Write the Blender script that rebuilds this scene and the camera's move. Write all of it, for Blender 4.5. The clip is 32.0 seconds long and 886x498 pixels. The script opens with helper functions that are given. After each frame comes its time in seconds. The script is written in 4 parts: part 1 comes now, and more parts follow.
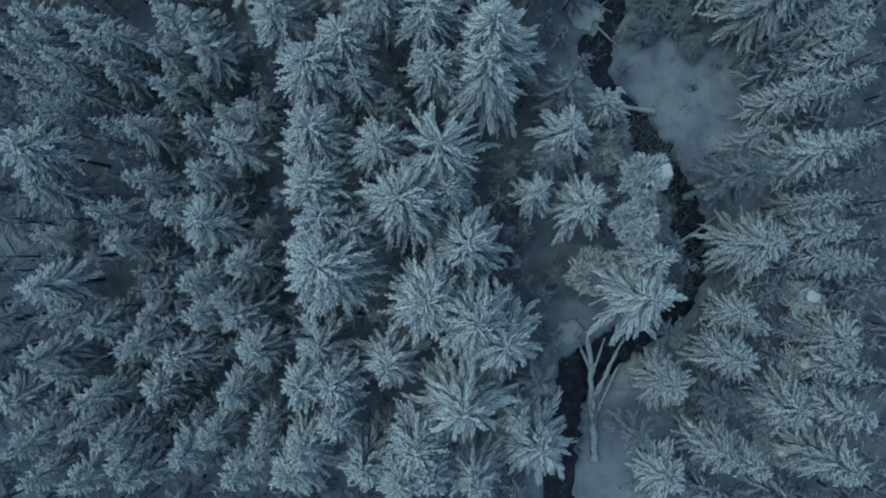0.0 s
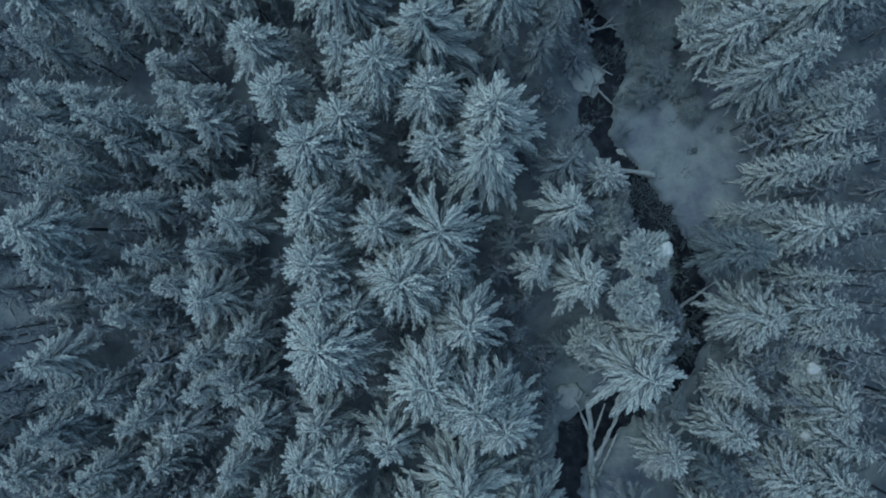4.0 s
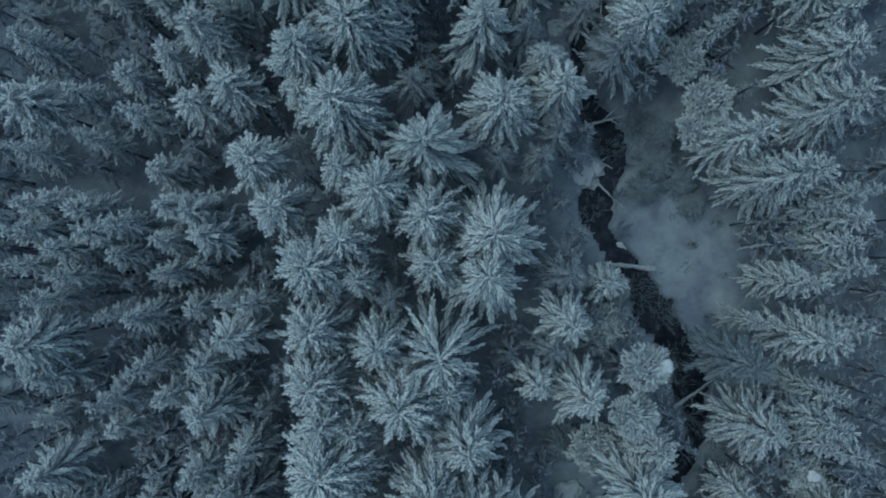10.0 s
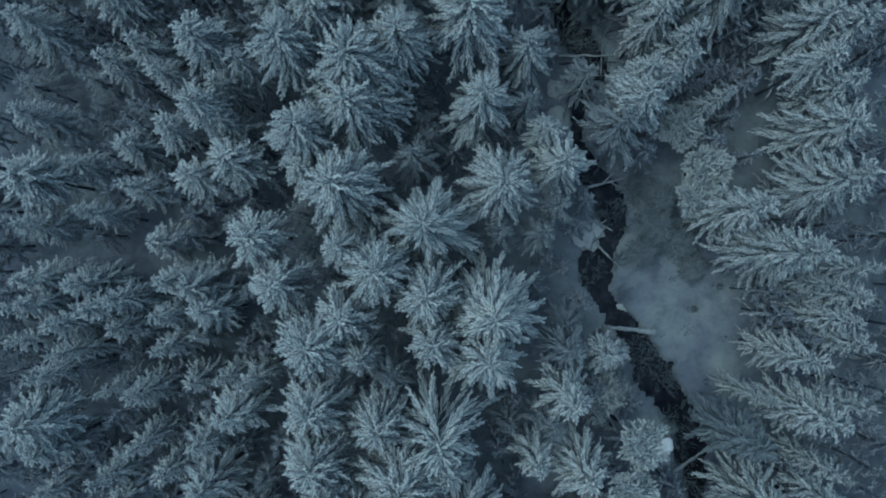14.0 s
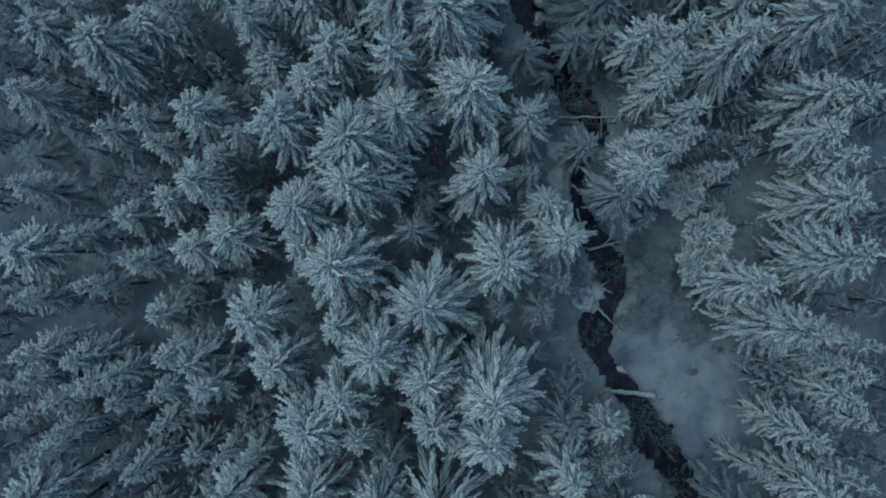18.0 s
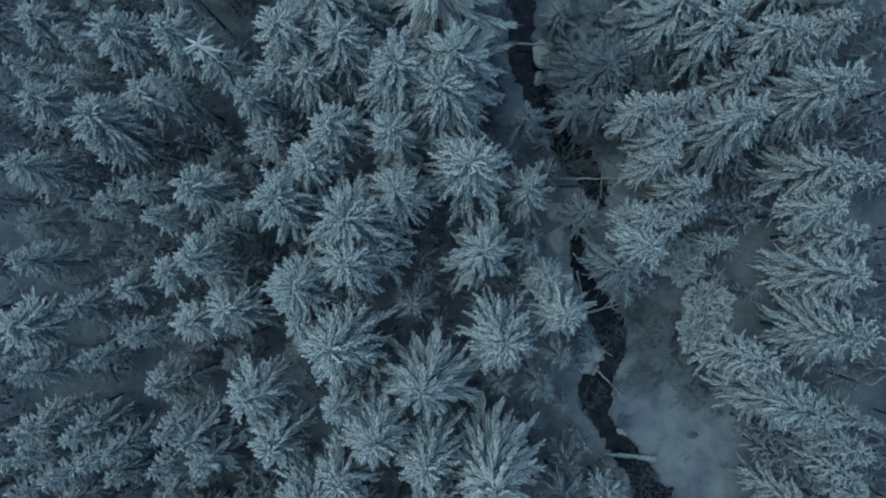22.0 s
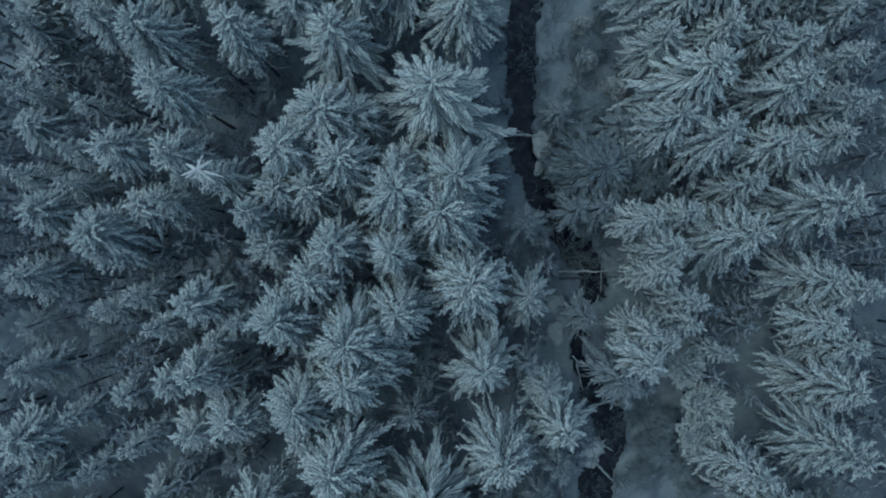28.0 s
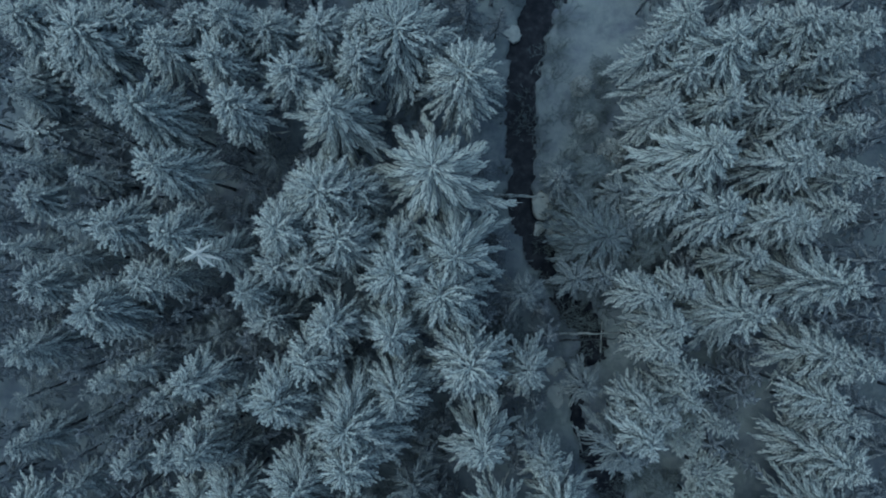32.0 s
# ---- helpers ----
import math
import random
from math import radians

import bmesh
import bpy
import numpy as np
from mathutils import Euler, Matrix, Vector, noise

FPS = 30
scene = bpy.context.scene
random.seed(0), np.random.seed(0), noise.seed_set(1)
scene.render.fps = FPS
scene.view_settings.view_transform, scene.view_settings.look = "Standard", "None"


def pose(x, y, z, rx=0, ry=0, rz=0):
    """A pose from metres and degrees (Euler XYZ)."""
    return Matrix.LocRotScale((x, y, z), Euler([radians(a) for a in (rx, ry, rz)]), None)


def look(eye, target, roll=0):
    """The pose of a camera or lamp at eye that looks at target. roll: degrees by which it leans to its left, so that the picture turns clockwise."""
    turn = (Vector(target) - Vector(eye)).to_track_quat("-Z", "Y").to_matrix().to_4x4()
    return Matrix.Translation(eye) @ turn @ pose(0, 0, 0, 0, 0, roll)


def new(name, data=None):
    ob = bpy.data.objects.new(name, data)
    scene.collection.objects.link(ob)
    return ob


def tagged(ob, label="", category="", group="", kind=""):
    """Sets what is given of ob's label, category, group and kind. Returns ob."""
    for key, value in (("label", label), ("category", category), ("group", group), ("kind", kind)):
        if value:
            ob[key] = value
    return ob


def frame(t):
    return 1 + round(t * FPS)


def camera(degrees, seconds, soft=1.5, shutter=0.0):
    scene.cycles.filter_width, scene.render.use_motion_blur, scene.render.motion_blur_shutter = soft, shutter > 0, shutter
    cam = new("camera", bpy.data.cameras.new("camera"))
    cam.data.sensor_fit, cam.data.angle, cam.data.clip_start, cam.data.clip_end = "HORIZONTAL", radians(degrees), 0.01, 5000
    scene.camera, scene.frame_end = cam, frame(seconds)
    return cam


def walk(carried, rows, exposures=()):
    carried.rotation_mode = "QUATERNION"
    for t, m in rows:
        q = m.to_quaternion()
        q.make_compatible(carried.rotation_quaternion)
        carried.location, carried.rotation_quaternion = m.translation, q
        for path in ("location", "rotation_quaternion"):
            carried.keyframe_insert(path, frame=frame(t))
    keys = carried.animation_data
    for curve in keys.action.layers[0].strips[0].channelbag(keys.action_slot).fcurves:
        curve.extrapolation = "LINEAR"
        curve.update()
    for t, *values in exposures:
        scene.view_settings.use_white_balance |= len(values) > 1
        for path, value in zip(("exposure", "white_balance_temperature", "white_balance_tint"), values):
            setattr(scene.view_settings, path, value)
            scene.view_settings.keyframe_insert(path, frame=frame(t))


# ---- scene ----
# ---------- camera: a drone that glides level over the wood, looking straight down ----------
cam = camera(66.0, 32.0, soft=1.9)
PATH = [
    (0.0, -0.046, -22.072, 60.141, 0.800, -0.093, -0.005),
    (2.0, -0.031, -19.316, 60.181, 0.800, -0.073, -0.004),
    (4.0, -0.018, -16.562, 60.220, 0.800, -0.056, -0.003),
    (6.0, -0.006, -13.809, 60.256, 0.800, -0.041, -0.003),
    (8.0, 0.005, -11.057, 60.291, 0.800, -0.028, -0.002),
    (10.0, 0.015, -8.306, 60.323, 0.800, -0.018, -0.002),
    (12.0, 0.024, -5.554, 60.354, 0.800, -0.010, -0.001),
    (14.0, 0.031, -2.802, 60.383, 0.800, -0.004, -0.001),
    (16.0, 0.038, -0.049, 60.410, 0.800, 0.000, 0.000),
    (18.0, 0.043, 2.706, 60.435, 0.800, 0.001, 0.001),
    (20.0, 0.047, 5.463, 60.459, 0.800, 0.000, 0.001),
    (22.0, 0.049, 8.222, 60.480, 0.800, -0.003, 0.002),
    (24.0, 0.051, 10.984, 60.500, 0.800, -0.008, 0.002),
    (26.0, 0.051, 13.750, 60.517, 0.800, -0.016, 0.003),
    (28.0, 0.051, 16.519, 60.533, 0.800, -0.026, 0.003),
    (30.0, 0.049, 19.293, 60.547, 0.800, -0.038, 0.004),
    (32.0, 0.046, 22.072, 60.559, 0.800, -0.053, 0.005),
]
walk(cam, [(t, pose(x, y, z, rx, ry, rz)) for t, x, y, z, rx, ry, rz in PATH],
     exposures=[(0.0, -0.5, 5340, -11), (32.0, -0.6, 5340, -11)])

# ---------- world and sun: dull overcast winter dusk ----------
world = bpy.data.worlds.new("winter_sky")
world.use_nodes = True
scene.world = world
wn = world.node_tree.nodes
sky = wn.new("ShaderNodeTexSky")
sky.sky_type = 'NISHITA'
sky.sun_disc = False
sky.sun_elevation, sky.sun_rotation = radians(58), radians(-79)
sky.air_density, sky.dust_density, sky.ozone_density = 1.0, 2.0, 1.0
wn["Background"].inputs["Strength"].default_value = 0.131
grey = wn.new("ShaderNodeHueSaturation")  # cloud greys the sky's blue
grey.inputs["Saturation"].default_value = 0.72
world.node_tree.links.new(sky.outputs[0], grey.inputs["Color"])
world.node_tree.links.new(grey.outputs[0], wn["Background"].inputs["Color"])
sun = new("sun", bpy.data.lights.new("sun", 'SUN'))
sun.data.energy, sun.data.angle, sun.data.color = 0.4, radians(40), (1.0, 0.99, 0.97)
sun.matrix_world = look((-16, 5, 50), (0, 0, 0))


# ---------- materials ----------
def material(name, rough=0.8):
    m = bpy.data.materials.new(name)
    m.use_nodes = True
    nt = m.node_tree
    b = nt.nodes["Principled BSDF"]
    b.inputs["Roughness"].default_value = rough
    return m, nt, b


def noise_node(nt, scale, detail=4.0, rough=0.6, coord="Object"):
    tc = nt.nodes.new("ShaderNodeTexCoord")
    n = nt.nodes.new("ShaderNodeTexNoise")
    n.inputs["Scale"].default_value, n.inputs["Detail"].default_value, n.inputs["Roughness"].default_value = scale, detail, rough
    nt.links.new(tc.outputs[coord], n.inputs["Vector"])
    return n.outputs["Fac"]


def ramp(nt, fac, stops):
    r = nt.nodes.new("ShaderNodeValToRGB")
    e = r.color_ramp.elements
    while len(e) < len(stops):
        e.new(0.5)
    for el, (at, col) in zip(e, stops):
        el.position, el.color = at, (*col, 1)
    nt.links.new(fac, r.inputs["Fac"])
    return r.outputs["Color"]


def mixed(nt, fac, a, b, kind='MIX'):
    m = nt.nodes.new("ShaderNodeMix")
    m.data_type, m.blend_type = 'RGBA', kind
    for value, socket in ((fac, m.inputs[0]), (a, m.inputs[6]), (b, m.inputs[7])):
        if isinstance(value, (int, float)):
            socket.default_value = value
        elif isinstance(value, tuple):
            socket.default_value = (*value, 1)
        else:
            nt.links.new(value, socket)
    return m.outputs[2]


def bumped(nt, b, height, strength, distance):
    n = nt.nodes.new("ShaderNodeBump")
    n.inputs["Strength"].default_value, n.inputs["Distance"].default_value = strength, distance
    nt.links.new(height, n.inputs["Height"])
    nt.links.new(n.outputs["Normal"], b.inputs["Normal"])


def snow_on_needles(name, thin, thick, bare):
    """Snow lying on fir boughs; needles show through where it is thin."""
    m, nt, b = material(name, 0.75)
    fine = noise_node(nt, 7.0, 4.7, 0.75)
    patch = noise_node(nt, 1.6, 3.0, 0.6)
    cover = ramp(nt, fine, [(bare, (0, 0, 0)), (bare + 0.16, (1, 1, 1))])
    tone = ramp(nt, patch, [(0.3, thin), (0.7, thick)])
    col = mixed(nt, cover, (0.16, 0.178, 0.225), tone)
    info = nt.nodes.new("ShaderNodeObjectInfo")
    shade = ramp(nt, info.outputs["Random"], [(0.0, (0.86, 0.88, 0.9)), (1.0, (1, 1, 1))])
    geo = nt.nodes.new("ShaderNodeNewGeometry")
    load = ramp(nt, geo.outputs["Random Per Island"], [(0.0, (0.55, 0.59, 0.62)), (0.35, (0.88, 0.9, 0.91)), (1.0, (1, 1, 1))])
    col = mixed(nt, 1.0, col, load, 'MULTIPLY')
    nt.links.new(mixed(nt, 1.0, col, shade, 'MULTIPLY'), b.inputs["Base Color"])
    bumped(nt, b, fine, 0.3, 0.03)
    return m


SNOW = snow_on_needles("bough_snow", (0.65, 0.715, 0.7), (0.88, 0.925, 0.895), 0.27)
LIGHT_SNOW = snow_on_needles("light_bough_snow", (0.62, 0.685, 0.67), (0.86, 0.905, 0.875), 0.32)
RIME = snow_on_needles("packed_rime", (0.66, 0.71, 0.72), (0.86, 0.89, 0.89), 0.3)
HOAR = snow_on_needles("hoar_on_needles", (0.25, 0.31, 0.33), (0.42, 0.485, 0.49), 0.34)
# Sparser frost; the shade between tall trees is put into its colour.
SHADED_FROST = snow_on_needles("shaded_bough_frost", (0.4, 0.445, 0.48), (0.6, 0.655, 0.68), 0.38)
# Thin young firs' snow, darkened: the shade they stand in is in the colour.
SHADED_SNOW = snow_on_needles("shaded_tree_snow", (0.38, 0.43, 0.44), (0.57, 0.62, 0.62), 0.32)
TWIG_FROST = snow_on_needles("twig_frost", (0.66, 0.7, 0.72), (0.84, 0.86, 0.87), 0.25)


def needle_material():
    m, nt, b = material("fir_needles", 0.7)
    n = noise_node(nt, 6.0, 4.0, 0.7)
    nt.links.new(ramp(nt, n, [(0.3, (0.095, 0.113, 0.16)), (0.55, (0.152, 0.182, 0.245)), (0.8, (0.28, 0.33, 0.4))]), b.inputs["Base Color"])
    bumped(nt, b, n, 0.6, 0.05)
    return m


NEEDLES = needle_material()


def bark_material():
    m, nt, b = material("bark", 0.9)
    n = noise_node(nt, 5.0, 5.6, 0.7)
    nt.links.new(ramp(nt, n, [(0.3, (0.055, 0.064, 0.085)), (0.55, (0.12, 0.138, 0.165)), (0.75, (0.26, 0.3, 0.33))]), b.inputs["Base Color"])
    bumped(nt, b, n, 0.8, 0.04)
    return m


BARK = bark_material()


def ground_material():
    m, nt, b = material("forest_snow", 0.8)
    big = noise_node(nt, 0.2, 5.6, 0.7)
    mid = noise_node(nt, 0.6, 5.6, 0.7)
    fine = noise_node(nt, 6.0, 4.0, 0.7)
    base = ramp(nt, big, [(0.36, (0.27, 0.315, 0.4)), (0.52, (0.37, 0.43, 0.48)), (0.66, (0.48, 0.555, 0.565))])
    litter = ramp(nt, mid, [(0.46, (1, 1, 1)), (0.62, (0.72, 0.75, 0.77)), (0.74, (0.58, 0.6, 0.62))])
    specks = ramp(nt, fine, [(0.6, (1, 1, 1)), (0.72, (0.6, 0.6, 0.58))])
    col = mixed(nt, 0.85, base, litter, 'MULTIPLY')
    nt.links.new(mixed(nt, 0.5, col, specks, 'MULTIPLY'), b.inputs["Base Color"])
    bumped(nt, b, mixed(nt, 0.3, mid, fine), 0.6, 0.3)
    return m


GROUND = ground_material()


def water_material():
    m, nt, b = material("stream_water", 0.06)
    n = noise_node(nt, 1.2, 4.0, 0.6)
    nt.links.new(ramp(nt, n, [(0.38, (0.02, 0.024, 0.036)), (0.56, (0.042, 0.048, 0.064)), (0.72, (0.09, 0.098, 0.115))]), b.inputs["Base Color"])
    b.inputs["IOR"].default_value = 1.33
    bumped(nt, b, noise_node(nt, 3.0, 2.0, 0.5), 0.15, 0.05)
    return m


WATER = water_material()


def lying_snow_material():
    m, nt, b = material("lying_snow", 0.7)
    n = noise_node(nt, 2.5, 4.0, 0.6)
    nt.links.new(ramp(nt, n, [(0.3, (0.74, 0.77, 0.78)), (0.7, (0.88, 0.9, 0.9))]), b.inputs["Base Color"])
    bumped(nt, b, n, 0.4, 0.08)
    return m


LYING = lying_snow_material()


# ---------- mesh helpers ----------
def mesh_of(name, verts, faces, mat, smooth=True):
    me = bpy.data.meshes.new(name)
    me.from_pydata([tuple(v) for v in verts], [], faces)
    me.materials.append(mat)
    if smooth:
        me.polygons.foreach_set("use_smooth", [True] * len(me.polygons))
    me.update()
    return me


def part(name, me, parent, label=""):
    ob = new(name, me)
    ob.parent = parent
    if label:
        ob["label"] = label
    return ob


# ---------- ground with the stream's channel ----------
# the stream's middle line: x, y, half width
STREAM = [
    (9.9, -53.8, 1.2), (9.9, -41.1, 1.3), (10.5, -35.3, 1.3), (11.3, -32.2, 1.7), (14.0, -30.1, 1.6), (17.2, -28.7, 1.3),
    (20.6, -26.2, 0.7), (21.7, -24.1, 0.8), (21.9, -21.2, 1.2), (21.5, -18.3, 1.3), (20.9, -16.1, 1.0), (18.7, -13.4, 1.9),
    (17.2, -10.7, 1.1), (15.3, -7.9, 1.2), (14.7, -6.4, 0.5), (13.4, -4.1, 1.5), (13.5, -2.3, 1.5), (15.3, 0.4, 1.3),
    (14.8, 2.8, 1.5), (13.2, 5.2, 0.7), (12.0, 8.6, 0.4), (12.4, 11.4, 0.5), (14.0, 13.9, 1.0), (12.9, 16.5, 1.3),
    (10.8, 19.5, 0.9), (9.7, 22.0, 1.4), (8.0, 24.2, 1.2), (7.4, 26.3, 1.2), (7.2, 28.4, 1.2), (7.4, 31.0, 1.25),
    (7.3, 35.3, 1.4), (7.4, 39.0, 1.4), (8.6, 43.9, 1.5), (12.9, 53.8, 2.0), (13.0, 67.1, 1.8),
]


def level(y):
    """The wood's floor falls gently along the stream."""
    return -0.06 * np.clip(y, -35, 45)


def along_stream(step=0.5):
    pts = np.array(STREAM)
    d = np.r_[0, np.cumsum(np.linalg.norm(np.diff(pts[:, :2], axis=0), axis=1))]
    s = np.arange(0, d[-1], step)
    line = np.stack([np.interp(s, d, pts[:, k]) for k in range(3)], 1)
    line[:, 2] *= 0.86
    for _ in range(3):
        line[1:-1] = (line[:-2] + 2 * line[1:-1] + line[2:]) / 4
    return line


LINE = along_stream()


def wobble(x, y, scale, seed=0.0):
    return noise.noise(Vector((x * scale, y * scale, seed)))


def floor_height(x, y):
    h = float(level(y)) + 0.35 * wobble(x, y, 0.09, 3) + 0.1 * wobble(x, y, 0.5, 7)
    d2 = (LINE[:, 0] - x) ** 2 + (LINE[:, 1] - y) ** 2
    k = int(d2.argmin())
    d = math.sqrt(d2[k]) + 0.55 * wobble(x, y, 0.7, 11) + 0.5 * wobble(x, y, 1.6, 5) + 0.25 * wobble(x, y, 3.1, 9)
    edge = (d - LINE[k, 2]) / 0.35
    if edge < 1:
        h -= 1.5 * (1 if edge < 0 else (1 - edge) ** 2 * (1 + 2 * edge))
    return h


def build_ground():
    xs = [-3000.0, -700.0, -200.0, -80.0] + list(np.arange(-52, 0, 1.0)) + list(np.arange(0, 26, 0.26)) + list(np.arange(26, 53, 1.0)) + [80.0, 200.0, 700.0, 3000.0]
    ys = [-3000.0, -700.0, -200.0, -80.0] + list(np.arange(-56, -40, 1.0)) + list(np.arange(-40, 46, 0.26)) + list(np.arange(46, 60, 1.0)) + [80.0, 200.0, 700.0, 3000.0]
    verts = []
    for y in ys:
        for x in xs:
            near = -2 < x < 28 and -56 < y < 60
            verts.append((x, y, floor_height(x, y) if near else float(level(y)) + 0.35 * wobble(x, y, 0.09, 3) + 0.1 * wobble(x, y, 0.5, 7)))
    n = len(xs)
    faces = [(j * n + i, j * n + i + 1, (j + 1) * n + i + 1, (j + 1) * n + i) for j in range(len(ys) - 1) for i in range(n - 1)]
    ob = new("ground", mesh_of("ground", verts, faces, GROUND))
    tagged(ob, "snow-covered forest floor with a winding stream channel", "ground", kind="structure")


build_ground()


def build_water():
    ys = np.arange(-54, 62, 1.0)
    middle = np.interp(ys, LINE[:, 1], LINE[:, 0])
    verts, faces = [], []
    for x, y in zip(middle, ys):
        verts += [(x - 5.0, y, float(level(y)) - 0.62), (x, y, float(level(y)) - 0.62), (x + 5.0, y, float(level(y)) - 0.62)]
    for i in range(len(ys) - 1):
        for k in (0, 1):
            j = 3 * i + k
            faces.append((j, j + 1, j + 4, j + 3))
    ob = new("water", mesh_of("water", verts, faces, WATER))
    tagged(ob, "dark open water of a narrow winter stream", "stream", kind="structure")


build_water()


# ---------- trees ----------
class Boughs:
    """Collects tapered boughs: the ridge of snow on top of each and the wider spray of needles below it."""

    def __init__(self):
        self.sv, self.sf, self.nv, self.nf = [], [], [], []

    def spike(self, points, widths, lift=1.1, depth=0.7, spray=1.4):
        """A bough along points, pointed at its end."""
        s0, n0 = len(self.sv), len(self.nv)
        last = len(points) - 1
        for i in range(last):
            p, t = points[i], points[i + 1] - points[i]
            side = Vector((-t.y, t.x, 0))
            if side.length < 1e-5:
                side = Vector((1, 0, 0))
            side.normalize()
            up = t.cross(side)
            up = (-up if up.z < 0 else up).normalized()
            w = widths[i]
            self.sv += [p + side * w, p + up * (w * lift), p - side * w]
            self.nv += [p + side * (w * spray), p - up * (w * depth), p - side * (w * spray)]
        self.sv.append(points[last])
        self.nv.append(points[last] + (points[last] - points[last - 1]) * 0.08)
        for verts0, faces, flip in ((s0, self.sf, False), (n0, self.nf, True)):
            for i in range(last - 1):
                a = verts0 + 3 * i
                for k in (0, 1):
                    quad = (a + k, a + k + 1, a + k + 4, a + k + 3)
                    faces.append(quad[::-1] if flip else quad)
            a, tip = verts0 + 3 * (last - 1), verts0 + 3 * last
            for k in (0, 1):
                tri = (a + k, a + k + 1, tip)
                faces.append(tri[::-1] if flip else tri)

    def bough(self, rnd, base, azimuth, rise, length, width, droop, twigs, spread, fork):
        """A main bough that bends down under its load and splits into long snowy fingers that sweep forward."""
        out = Vector((math.cos(azimuth), math.sin(azimuth), 0))
        across = Vector((-out.y, out.x, 0))
        bend = rnd.uniform(-0.25, 0.25)

        def at(u):
            return base + (out + across * (bend * u * u)) * (length * u) + Vector((0, 0, rise * length * u - droop * length * u * u))

        self.spike([at(0.0), at(0.4), at(0.8), at(1.0)], [width * 0.6, width * 0.95, width * 0.9])
        count = max(2, int(twigs * length))
        for k in range(count):
            u = 0.16 + 0.74 * (k + rnd.uniform(0.1, 0.9)) / count
            p = at(u)
            along = (at(u + 0.1) - p).normalized()
            side = (1 if k % 2 else -1) * rnd.uniform(0.6, 1.4) * fork
            turn = Vector((-along.y, along.x, 0)) * side
            reach = spread * rnd.uniform(0.75, 1.25) * (0.34 + 0.42 * length * (1.05 - u))
            mid = p + (along + turn).normalized() * (reach * 0.55) + Vector((0, 0, rnd.uniform(-0.05, 0.05)))
            tip = mid + (along + turn * 0.45 + Vector((0, 0, rnd.uniform(-0.25, 0.05)))).normalized() * (reach * 0.5)
            w = width * rnd.uniform(0.72, 1.08)
            self.spike([p, mid, mid.lerp(tip, rnd.uniform(0.55, 0.75)), tip], [w * 0.6, w * rnd.uniform(0.8, 1.2), w * rnd.uniform(0.5, 1.0)])

    def twig(self, p, mid, tip, w):
        """A short blunt twig: a ridge of snow on a flat spray of needles."""
        t = tip - p
        side = Vector((-t.y, t.x, 0)).normalized() * w if abs(t.x) + abs(t.y) > 1e-5 else Vector((w, 0, 0))
        up = Vector((0, 0, w))
        a = len(self.sv)
        self.sv += [p, mid + side, tip, mid - side, mid + up]
        self.sf += [(a, a + 4, a + 1), (a + 1, a + 4, a + 2), (a + 2, a + 4, a + 3), (a + 3, a + 4, a)]
        a = len(self.nv)
        drop = up * 0.35
        self.nv += [p - drop, mid + side * 1.45 - drop, tip + t * 0.1 - drop, mid - side * 1.45 - drop]
        self.nf.append((a, a + 3, a + 2, a + 1))


def conifer_shape(seed, height, radius, crown, boughs, width, droop, twigs, power, spread, fork, lower=14):
    """Verts and faces of the trunk, needles and snow of one conifer of that height."""
    rnd = random.Random(seed)
    b = Boughs()
    z0 = height * (1 - crown)
    lean = Vector((rnd.uniform(-0.02, 0.02), rnd.uniform(-0.02, 0.02), 0)) * height
    lop = [rnd.uniform(0.82, 1.15) for _ in range(9)]
    for i in range(boughs):
        u = ((i + rnd.random()) / boughs) ** 1.15
        az = i * 2.39996 + rnd.uniform(-0.32, 0.32)
        z = z0 + (height * crown) * u * 0.97
        wide = 1.1 * radius * (1 - u) ** power
        wide = max(wide * lop[int(az * 9 / 6.2832) % 9] * rnd.uniform(0.78, 1.12), 0.3)
        base = Vector((rnd.uniform(-0.12, 0.12), rnd.uniform(-0.12, 0.12), z)) + lean * (z / height)
        rise = 0.12 + 0.95 * u ** 3 + rnd.uniform(-0.25, 0.32)
        b.bough(rnd, base, az, rise, wide, width * (0.8 + 0.25 * min(1, wide / 1.5)), droop * rnd.uniform(0.7, 1.3), twigs, spread, fork)
    for i in range(lower):
        z = z0 * (0.4 + 0.6 * (i + rnd.random()) / lower)
        base = Vector((0, 0, z)) + lean * (z / height)
        b.bough(rnd, base, i * 2.39996 + rnd.uniform(-0.4, 0.4), rnd.uniform(-0.25, 0.1), radius * rnd.uniform(0.5, 0.85), width * 0.8, droop * 0.8, 2.2, spread, fork)
    top = Vector((0, 0, height)) + lean
    foot = Vector((0, 0, z0)) + lean * (z0 / height)
    b.spike([foot, foot.lerp(top, 0.5), top], [0.14, 0.1])
    for k in range(7):
        a = k * 2.4 + rnd.random() * 0.8
        way = Vector((math.cos(a), math.sin(a), rnd.uniform(0.0, 0.8))) * rnd.uniform(0.18, 0.5)
        at = top - Vector((0, 0, rnd.uniform(0.1, 0.6)))
        b.twig(at, at + way * 0.7, at + way, width * 0.8)
    tv, tf = [], []
    rings, sides = 5, 7
    for i in range(rings + 1):
        u = i / rings
        r = (0.009 * height + 0.02) * (1 - 0.93 * u) * (1.1 if i == 0 else 1)
        for k in range(sides):
            a = 6.28318 * k / sides
            tv.append((lean.x * u + r * math.cos(a), lean.y * u + r * math.sin(a), -0.6 + (height + 0.5) * u))
    for i in range(rings):
        for k in range(sides):
            a, c = i * sides + k, i * sides + (k + 1) % sides
            tf.append((a, c, c + sides, a + sides))
    return (tv, tf), (b.nv, b.nf), (b.sv, b.sf)


